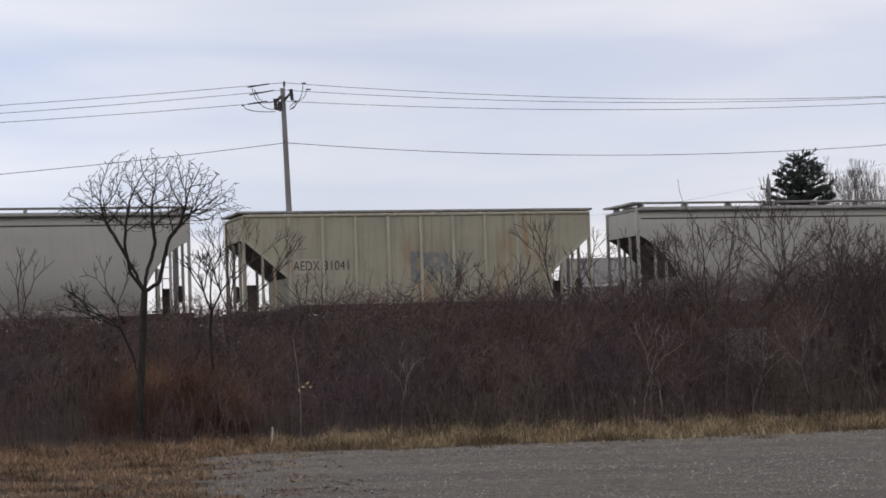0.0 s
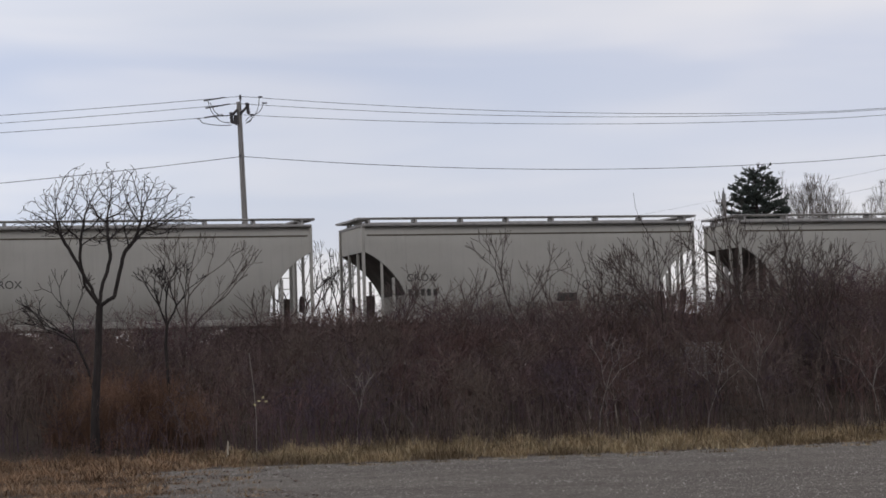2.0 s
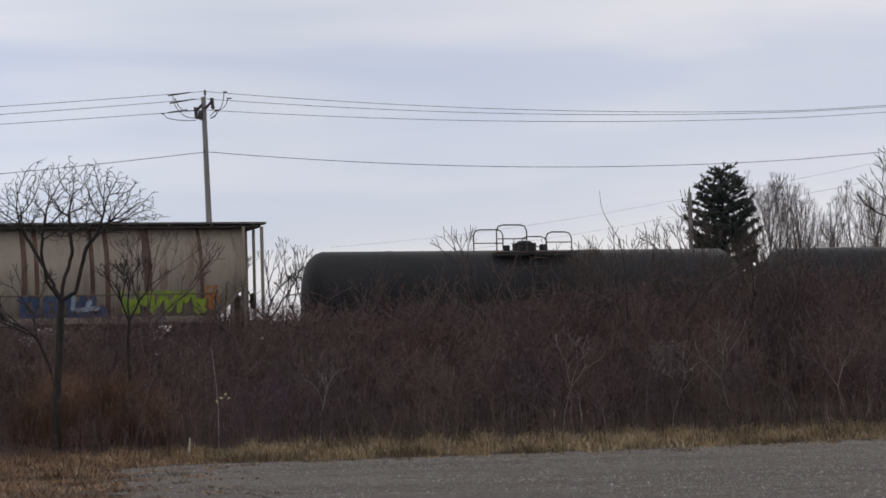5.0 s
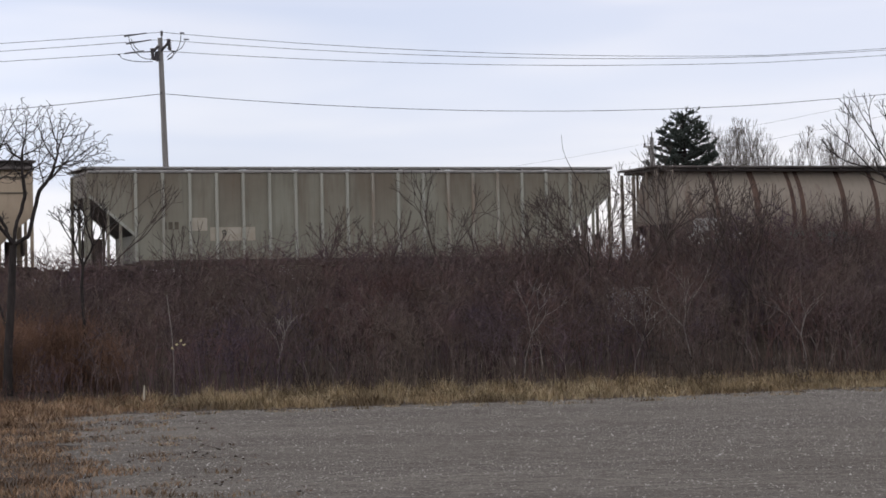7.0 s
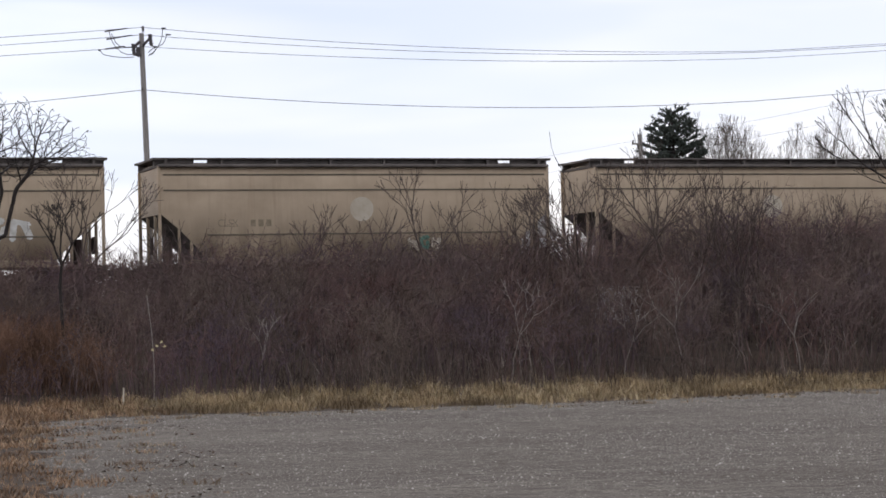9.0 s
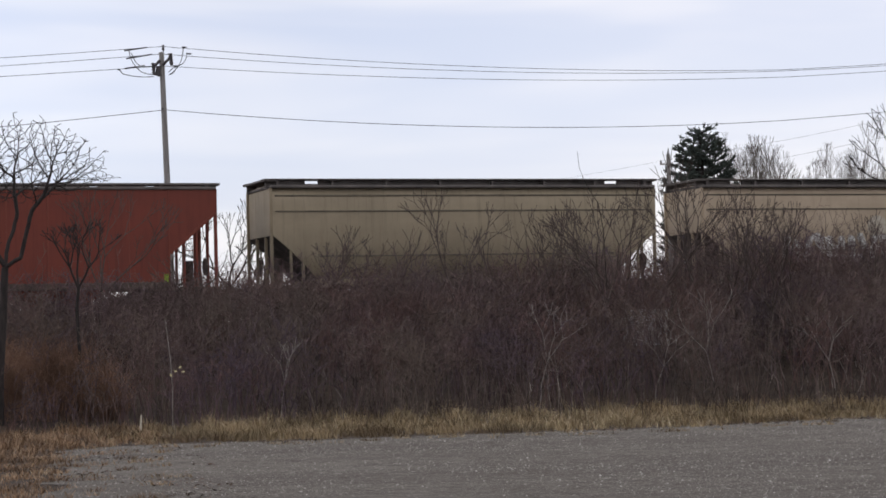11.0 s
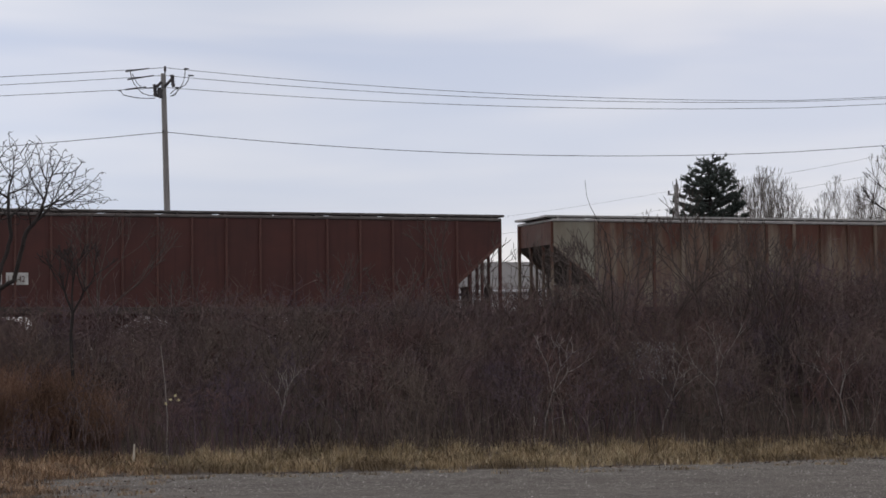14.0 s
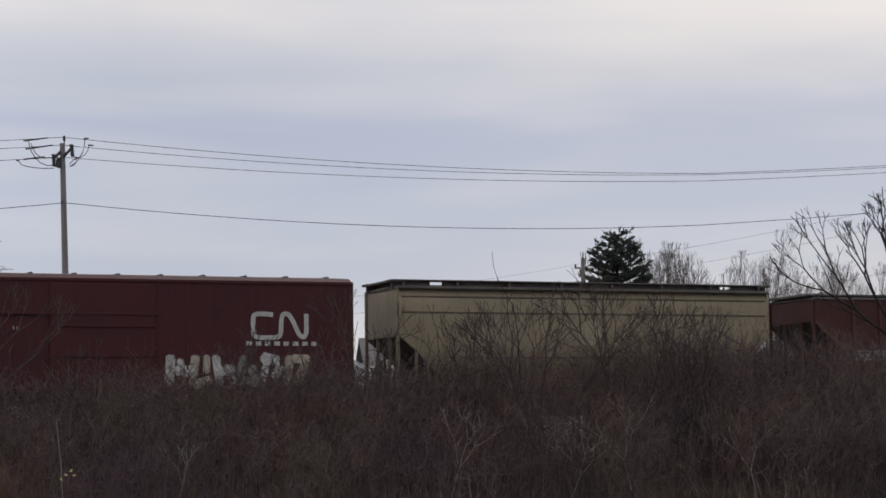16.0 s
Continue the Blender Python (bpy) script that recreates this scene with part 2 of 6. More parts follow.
M["lime"] = plain("lime_spray", (0.24, 0.32, 0.03), (0.14, 0.22, 0.03), 4.0, 0.6)
M["orange"] = plain("orange_spray", (0.42, 0.16, 0.04), (0.30, 0.13, 0.05), 4.0, 0.6)
M["pink"] = plain("pale_pink_spray", (0.55, 0.30, 0.24), (0.40, 0.20, 0.15), 4.0, 0.6)
M["rustband"] = plain("rust_weld_band", (0.075, 0.046, 0.036), (0.15, 0.095, 0.072), 4.0, 0.85, stretch=(1, 1, 0.2))
M["wood"] = plain("weathered_pole_wood", (0.30, 0.285, 0.275), (0.19, 0.178, 0.17), 5.0, 0.9, stretch=(3, 3, 0.15))
M["wire"] = plain("grey_cable", (0.055, 0.055, 0.06), (0.08, 0.08, 0.085), 3.0, 0.6)
M["porcelain"] = plain("dark_insulator", (0.05, 0.045, 0.05), (0.09, 0.08, 0.085), 6.0, 0.4)
M["bark"] = plain("dark_bark", (0.024, 0.020, 0.019), (0.048, 0.039, 0.036), 9.0, 0.95, stretch=(1, 1, 0.3), bump=0.6)
M["shrubbark"] = plain("brown_shrub_bark", (0.060, 0.045, 0.040), (0.11, 0.085, 0.074), 8.0, 0.95)
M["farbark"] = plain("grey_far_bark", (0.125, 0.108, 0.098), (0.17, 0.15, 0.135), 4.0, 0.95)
M["needles"] = plain("pine_needles", (0.050, 0.062, 0.055), (0.080, 0.094, 0.080), 3.0, 0.9)
M["steel"] = plain("worn_rail_steel", (0.12, 0.085, 0.07), (0.20, 0.165, 0.145), 8.0, 0.65, 0.3)
M["tie"] = plain("tarred_sleeper", (0.06, 0.05, 0.042), (0.10, 0.085, 0.07), 5.0, 0.95)
M["siding"] = plain("pale_house_siding", (0.70, 0.68, 0.69), (0.60, 0.58, 0.59), 2.0, 0.8)
M["siding2"] = plain("grey_house_siding", (0.22, 0.23, 0.25), (0.28, 0.29, 0.30), 2.0, 0.8)
M["shingle"] = plain("grey_shingles", (0.14, 0.13, 0.13), (0.20, 0.19, 0.18), 9.0, 0.9)
M["trimwhite"] = plain("white_trim", (0.74, 0.74, 0.75), (0.64, 0.64, 0.65), 4.0, 0.6)
M["concrete"] = plain("pale_cabinet_paint", (0.62, 0.61, 0.62), (0.46, 0.45, 0.46), 5.0, 0.8)
M["glass"] = plain("dark_window_glass", (0.03, 0.035, 0.04), (0.04, 0.045, 0.05), 2.0, 0.08, spec=0.5)
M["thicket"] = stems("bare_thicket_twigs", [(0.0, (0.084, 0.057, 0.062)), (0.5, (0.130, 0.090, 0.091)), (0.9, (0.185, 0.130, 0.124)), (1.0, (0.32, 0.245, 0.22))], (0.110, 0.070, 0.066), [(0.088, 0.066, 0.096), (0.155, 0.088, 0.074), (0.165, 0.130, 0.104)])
M["russet"] = stems("russet_brush_twigs", [(0.0, (0.19, 0.108, 0.074)), (0.5, (0.26, 0.152, 0.104)), (1.0, (0.33, 0.21, 0.15))])
M["weeds"] = stems("pale_dry_weeds", [(0.0, (0.060, 0.042, 0.037)), (0.5, (0.105, 0.074, 0.060)), (1.0, (0.19, 0.145, 0.11))])
M["palebark"] = plain("pale_sapling_bark", (0.20, 0.175, 0.16), (0.32, 0.285, 0.26), 7.0, 0.9)
M["grass"] = stems("dry_grass_blades", [(0.0, (0.22, 0.15, 0.085)), (0.25, (0.34, 0.25, 0.15)), (0.55, (0.46, 0.36, 0.225)), (0.75, (0.31, 0.262, 0.14)), (0.88, (0.38, 0.31, 0.19)), (1.0, (0.60, 0.52, 0.39))], (0.27, 0.185, 0.10))
M["browngrass"] = stems("reddish_brown_grass", [(0.0, (0.19, 0.115, 0.072)), (0.4, (0.30, 0.185, 0.11)), (0.8, (0.38, 0.26, 0.16)), (1.0, (0.52, 0.40, 0.28))], (0.25, 0.145, 0.085))
M["palestem"] = stems("pale_stem_bark", [(0.0, (0.11, 0.088, 0.078)), (0.5, (0.19, 0.155, 0.135)), (0.8, (0.27, 0.225, 0.195)), (1.0, (0.40, 0.36, 0.32))])
M["cane"] = stems("grey_brown_cane_bark", [(0.0, (0.075, 0.056, 0.052)), (0.45, (0.125, 0.098, 0.088)), (0.8, (0.18, 0.145, 0.13)), (1.0, (0.29, 0.25, 0.225))])
M["litter"] = stems("brown_fallen_leaves", [(0.0, (0.085, 0.058, 0.044)), (0.5, (0.14, 0.095, 0.068)), (0.8, (0.19, 0.13, 0.09)), (1.0, (0.26, 0.19, 0.13))])
M["yellowleaf"] = plain("pale_yellow_leaf", (0.42, 0.35, 0.17), (0.52, 0.47, 0.30), 9.0, 0.7)
M["stone"] = loose_stone_material()


def ground_material():
    m = Nodes("leaf_litter_soil", 0.95, 0, 0.1)
    a, b = m.noise(0.7, 5), m.noise(9, 6)
    c = m.mix(m.mask(a, 0.35, 0.65), (0.034, 0.025, 0.022), (0.060, 0.044, 0.034))
    c = m.mix(m.mask(b, 0.45, 0.75), c, (0.085, 0.062, 0.046))
    return m.done(c, b, 0.8, 0.06)


def lot_material():
    m = Nodes("packed_grey_gravel", 0.95, 0, 0.15)
    wide, mid, fine = m.noise(0.14, 4, (0.6, 1.6, 1)), m.noise(0.8, 5, (0.5, 1.3, 1)), m.noise(22, 6, rough=0.75)
    c = m.mix(m.mask(wide, 0.36, 0.64), (0.144, 0.126, 0.110), (0.093, 0.079, 0.068))
    c = m.mix(m.mask(mid, 0.5, 0.72, 0.7), c, (0.073, 0.062, 0.052))
    blotch = m.noise(3.2, 5, (0.7, 1.4, 1), 0.7, (5, 1, 0))
    c = m.mix(m.mask(blotch, 0.47, 0.62, 0.85), c, (0.055, 0.046, 0.038))
    c = m.mix(m.mask(blotch, 0.46, 0.30, 0.6), c, (0.185, 0.165, 0.148))
    ruts = m.noise(0.5, 4, (0.25, 2.2, 1), 0.6, (3, 8, 0))
    c = m.mix(m.mask(ruts, 0.52, 0.66, 0.55), c, (0.065, 0.053, 0.047))
    c = m.mix(m.mask(fine, 0.55, 0.62), c, (0.249, 0.230, 0.211))
    c = m.mix(m.mask(fine, 0.45, 0.36), c, (0.060, 0.053, 0.048))
    return m.done(c, fine, 0.8, 0.03)


M["soil"], M["lot"] = ground_material(), lot_material()
M["ballast"] = plain("crushed_ballast", (0.10, 0.09, 0.083), (0.19, 0.175, 0.165), 16.0, 0.95, bump=0.9)

# ---- shape helpers ----
ALPHA = radians(16.5)
ALONG, ACROSS = Vector((math.cos(ALPHA), math.sin(ALPHA), 0)), Vector((-math.sin(ALPHA), math.cos(ALPHA), 0))
NEAR_SIDE = Vector((2.0, 73.5, 0.0))
RAIL_TOP = 2.6


def track(s, q, z=0.0):
    """A place s metres along the track and q metres past the near side of the cars."""
    return NEAR_SIDE + ALONG * s + ACROSS * q + Vector((0, 0, z))


def part(name, data, material, parent=None, label="", at=None):
    """One mesh object under a thing or a part. data: a bmesh, or a mesh that is shared."""
    if isinstance(data, bmesh.types.BMesh):
        me = bpy.data.meshes.new(name)
        data.to_mesh(me)
        data.free()
    else:
        me = data
    if material and not me.materials:
        me.materials.append(material)
    ob = new(name, me)
    if parent:
        ob.parent = parent
    if at is not None:
        ob.matrix_basis = at
    return tagged(ob, label)


def empty(name, m, label, category, group="", kind=""):
    ob = new(name)
    ob.matrix_basis = m
    return tagged(ob, label, category, group, kind)


def box(bm, lo, hi, bevel=0.0):
    m = Matrix.LocRotScale([(a + b) / 2 for a, b in zip(lo, hi)], None, [b - a for a, b in zip(lo, hi)])
    made = bmesh.ops.create_cube(bm, size=1, matrix=m)
    if bevel:
        edges = {e for v in made["verts"] for e in v.link_edges}
        bmesh.ops.bevel(bm, geom=list(edges), offset=bevel, segments=1, affect="EDGES")
    return bm


def boxes(*list_of_pairs, bevel=0.0):
    bm = bmesh.new()
    for lo, hi in list_of_pairs:
        box(bm, lo, hi, bevel)
    return bm


def rod(bm, a, b, ra, rb=None, sides=6):
    a, b = Vector(a), Vector(b)
    rb = ra if rb is None else rb
    turn = (b - a).to_track_quat("Z", "Y").to_matrix().to_4x4()
    bmesh.ops.create_cone(bm, cap_ends=True, segments=sides, radius1=ra, radius2=rb, depth=(b - a).length, matrix=Matrix.Translation((a + b) / 2) @ turn)
    return bm


def tube(bm, points, r, sides=5):
    """One connected pipe through the points."""
    pts = [Vector(p) for p in points]
    rings = []
    for k, p in enumerate(pts):
        d = (pts[min(k + 1, len(pts) - 1)] - pts[max(k - 1, 0)]).normalized()
        side = d.cross(Vector((0, 0, 1)) if abs(d.z) < 0.95 else Vector((0, 1, 0))).normalized()
        up = side.cross(d)
        rings.append([bm.verts.new(p + r * (math.cos(2 * math.pi * j / sides) * side + math.sin(2 * math.pi * j / sides) * up)) for j in range(sides)])
    for a, b in zip(rings, rings[1:]):
        for j in range(sides):
            bm.faces.new((a[j], a[(j + 1) % sides], b[(j + 1) % sides], b[j]))
    bm.faces.new(rings[0][::-1])
    bm.faces.new(rings[-1])
    return bm


def mesh_of(name, verts, faces, smooth=False):
    me = bpy.data.meshes.new(name)
    me.from_pydata([tuple(v) for v in verts], [], faces)
    if smooth:
        me.polygons.foreach_set("use_smooth", [True] * len(me.polygons))
    return me


def sticks_mesh(name, a, b, ra, rb, sides=3):
    """Many thin tapered sticks from points a to points b, in one mesh."""
    a, b, ra, rb = (np.asarray(v, float) for v in (a, b, ra, rb))
    n = len(a)
    d = b - a
    d /= np.linalg.norm(d, axis=1, keepdims=True) + 1e-9
    side = np.cross(d, np.where(np.abs(d[:, 2:3]) > 0.9, [[1.0, 0, 0]], [[0, 0, 1.0]]))
    side /= np.linalg.norm(side, axis=1, keepdims=True) + 1e-9
    up = np.cross(d, side)
    rings = []
    for p, r in ((a, ra), (b, rb)):
        for k in range(sides):
            w = 2 * math.pi * k / sides
            rings.append(p + r[:, None] * (math.cos(w) * side + math.sin(w) * up))
    co = np.stack(rings, 1).reshape(-1, 3)
    base = (np.arange(n) * 2 * sides)[:, None, None]
    quad = np.array([[k, (k + 1) % sides, sides + (k + 1) % sides, sides + k] for k in range(sides)])[None]
    return raw_mesh(name, co, (base + quad).reshape(-1, 4))


def raw_mesh(name, co, quads):
    me = bpy.data.meshes.new(name)
    me.vertices.add(len(co))
    me.vertices.foreach_set("co", np.asarray(co, np.float32).ravel())
    me.loops.add(quads.size)
    me.loops.foreach_set("vertex_index", quads.astype(np.int32).ravel())
    me.polygons.add(len(quads))
    me.polygons.foreach_set("loop_start", (np.arange(len(quads)) * quads.shape[1]).astype(np.int32))
    me.update(calc_edges=True)
    me.validate()
    return me


# ---- ground ----
# profile across the track: (q, height)
PROFILE = [(-600, 0), (-60, 0), (-20, 0), (-16.0, 0.1), (-12.5, 0.55), (-8, 1.2), (-4.5, 1.9), (-2.4, 2.2), (0, 2.25), (3.5, 2.25), (6, 2.1), (40, 2.1), (3000, 2.1)]


def ground_height(q):
    return float(np.interp(q, [p[0] for p in PROFILE], [p[1] for p in PROFILE]))


def build_ground():
    qs = [-600, -200, -90, -60, -45, -36, -30, -26, -23, -20, -18, -17, -16, -15, -14, -13.2, -12.5, -11.6, -10.6, -9.6, -8.8, -8, -7.2, -6.4, -5.5, -4.5, -3.4, -2.4, -1.4, 0, 3.5, 5, 6, 10, 20, 40, 90, 200, 500, 1200, 3000]
    ss = [-3000, -900, -300, -120] + [-60 + 2.0 * k for k in range(66)] + [90, 150, 300, 900, 3000]
    verts, faces = [], []
    for s in ss:
        for q in qs:
            z = ground_height(q)
            if -15 < q < -2.5:
                z += 0.16 * noise.noise((s * 0.4, q * 0.5, 2.0))
            verts.append(track(s, q, z))
    m = len(qs)
    for i in range(len(ss) - 1):
        for j in range(m - 1):
            faces.append((i * m + j, (i + 1) * m + j, (i + 1) * m + j + 1, i * m + j + 1))
    ob = part("ground", mesh_of("ground", verts, faces, True), M["soil"])
    tagged(ob, "brown leaf-littered soil rising to a railway embankment", "ground", "", "structure")


build_ground()

# edge of the gravel lot: a corner at the near left, then parallel to the track
LOT_EDGE = [(-1.0, 10.0), (-2.2, 19.6), (-2.95, 26.3), (-4.0, 35.0), (-4.9, 41.5), (-5.4, 44.0), (-4.5, 45.5), (-3.3, 46.2), (0.0, 46.5), (3.0, 46.9), (7.0, 47.9), (10.0, 49.4), (13.0, 50.5), (20.0, 52.6), (34.0, 56.7), (60.0, 64.4)]


def build_lot():
    bm = bmesh.new()
    pts = []
    for (x0, y0), (x1, y1) in zip(LOT_EDGE, LOT_EDGE[1:]):
        n = max(2, int(math.hypot(x1 - x0, y1 - y0) / 0.35)) if x1 < 22 else 2
        for k in range(n):
            f = k / n
            x, y = x0 + f * (x1 - x0), y0 + f * (y1 - y0)
            w = 0.55 * noise.noise((x * 0.7, y * 0.7, 4)) + 0.30 * noise.noise((x * 2.2, y * 2.2, 1))
            pts.append((x + w * 0.8, y + w, 0.012))
    pts += [(60, 64.4, 0.012), (60, -40, 0.012), (-1.0, -40, 0.012)]
    bm.faces.new([bm.verts.new(p) for p in pts])
    bmesh.ops.triangulate(bm, faces=bm.faces[:])
    bmesh.ops.recalc_face_normals(bm, faces=bm.faces[:])
    for f in bm.faces:
        if f.normal.z < 0:
            f.normal_flip()
    ob = part("gravel_lot", bm, M["lot"])
    tagged(ob, "packed grey gravel parking lot with worn edge", "gravel lot", "", "structure")


build_lot()


def in_lot(x, y):
    ex, ey = [p[0] for p in LOT_EDGE[5:]], [p[1] for p in LOT_EDGE[5:]]
    lx, ly = [p[0] for p in LOT_EDGE[:6]], [p[1] for p in LOT_EDGE[:6]]
    return (y < np.interp(x, ex, ey)) & (x > np.interp(y, ly, lx))


# ---- railway ----
def build_railway():
    length = 170
    prof = [(-1.5, 2.2), (-0.35, 2.42), (3.45, 2.42), (4.6, 2.2)]
    verts, faces = [], []
    n = 120
    for i in range(n + 1):
        s = -length / 2 + length * i / n
        for q, z in prof:
            verts.append(track(s, q + 0.06 * noise.noise((s, q, 0)), z))
    for i in range(n):
        for j in range(3):
            faces.append((i * 4 + j, (i + 1) * 4 + j, (i + 1) * 4 + j + 1, i * 4 + j + 1))
    bed = part("ballast_bed", mesh_of("ballast_bed", verts, faces, True), M["ballast"])
    tagged(bed, "grey crushed stone ballast bed on the embankment", "ballast", "", "structure")
    for q in (1.55 - 0.76, 1.55 + 0.76):
        bm = boxes(((-length / 2, -0.035, -0.04), (length / 2, 0.035, 0)), ((-length / 2, -0.01, -0.14), (length / 2, 0.01, -0.04)), ((-length / 2, -0.07, -0.17), (length / 2, 0.07, -0.14)))
        rail = part("rail", bm, M["steel"], None, "", Matrix.Translation(track(0, q, RAIL_TOP)) @ Matrix.Rotation(ALPHA, 4, "Z"))
        tagged(rail, "worn steel rail on wooden sleepers", "rail", "rails of the track", "structure")
    bm = boxes(((-0.11, -1.3, -0.32), (0.11, 1.3, -0.17)), bevel=0.015)
    me = bpy.data.meshes.new("sleeper")
    bm.to_mesh(me)
    bm.free()
    base = tagged(new("sleepers"), "row of dark tarred wooden sleepers in ballast", "sleepers", "", "structure")
    base.matrix_basis = Matrix.Translation(track(0, 1.55, RAIL_TOP)) @ Matrix.Rotation(ALPHA, 4, "Z")
    for k in range(120):
        part("sleeper", me, M["tie"], base, "", Matrix.Translation((-32 + k * 0.55, 0, 0)))


build_railway()


# ---- rail cars ----
def shared(name, bm):
    me = bpy.data.meshes.new(name)
    bm.to_mesh(me)
    bm.free()
    return me


def truck_meshes():
    side = bmesh.new()
    for lo, hi in (((-1.15, -0.09, 0.38), (-0.62, 0.09, 0.62)), ((0.62, -0.09, 0.38), (1.15, 0.09, 0.62)), ((-0.7, -0.08, 0.55), (0.7, 0.08, 0.72)), ((-0.45, -0.08, 0.24), (0.45, 0.08, 0.40)), ((-0.24, -0.1, 0.38), (0.24, 0.1, 0.60))):
        box(side, lo, hi, 0.03)
    wheel = bmesh.new()
    rod(wheel, (0, -0.065, 0), (0, 0.065, 0), 0.46, 0.46, 20)
    rod(wheel, (0, -0.09, 0), (0, 0.09, 0), 0.13, 0.13, 10)
    axle = bmesh.new()
    rod(axle, (0, -0.95, 0), (0, 0.95, 0), 0.075, 0.075, 8)
    bolster = boxes(((-0.22, -0.98, 0.52), (0.22, 0.98, 0.82)), bevel=0.03)
    return {k: shared(k, v) for k, v in (("side_frame", side), ("wheel", wheel), ("axle", axle), ("bolster", bolster))}


TRUCK = truck_meshes()


def add_truck(car, x):
    bolster = part("truck", TRUCK["bolster"], M["underframe"], car, "dark steel truck with four wheels", Matrix.Translation((x, 0, 0)))
    for y in (-1.0, 1.0):
        part("side_frame", TRUCK["side_frame"], M["underframe"], bolster, "", Matrix.Translation((0, y, 0)))
    for wx in (-0.88, 0.88):
        part("axle", TRUCK["axle"], M["underframe"], bolster, "", Matrix.Translation((wx, 0, 0.46)))
        for y in (-0.76, 0.76):
            part("wheel", TRUCK["wheel"], M["steel"], bolster, "", Matrix.Translation((wx, y, 0.46)))


def add_coupler(car, half, reach):
    for sgn in (-1, 1):
        bm = boxes(((half - 0.5, -0.12, 0.78), (half + reach - 0.14, 0.12, 1.0)), ((half + reach - 0.2, -0.17, 0.72), (half + reach - 0.01, 0.15, 1.06)), bevel=0.02)
        part("coupler", bm, M["underframe"], car, "", Matrix.Rotation(0 if sgn > 0 else math.pi, 4, "Z"))


def loft(name, stations, smooth=False):
    """A closed skin through rings of equal length, capped at both ends."""
    n = len(stations[0])
    verts = [v for ring in stations for v in ring]
    faces = []
    for i in range(len(stations) - 1):
        for j in range(n):
            k = (j + 1) % n
            faces.append((i * n + j, i * n + k, (i + 1) * n + k, (i + 1) * n + j))
    faces.append(tuple(range(n - 1, -1, -1)))
    faces.append(tuple((len(stations) - 1) * n + j for j in range(n)))
    me = mesh_of(name, verts, faces)
    bm = bmesh.new()
    bm.from_mesh(me)
    bmesh.ops.recalc_face_normals(bm, faces=bm.faces[:])
    bm.to_mesh(me)
    bm.free()
    if smooth:
        for p in me.polygons:
            p.use_smooth = abs(p.normal.x) < 0.5
        me.set_sharp_from_angle(angle=radians(35))
    return me


def ring(x, low, eave, peak, width_at, levels=9):
    """One cross-section of a hopper body from its lowest edge up to the roof ridge."""
    zs = [low + (eave - low) * k / (levels - 1) for k in range(levels)]
    near = [(x, -width_at(z), z) for z in zs]
    far = [(x, width_at(z), z) for z in reversed(zs)]
    return near + [(x, -0.75 * width_at(eave), eave + 0.75 * (peak - eave)), (x, 0, peak), (x, 0.75 * width_at(eave), eave + 0.75 * (peak - eave))] + far


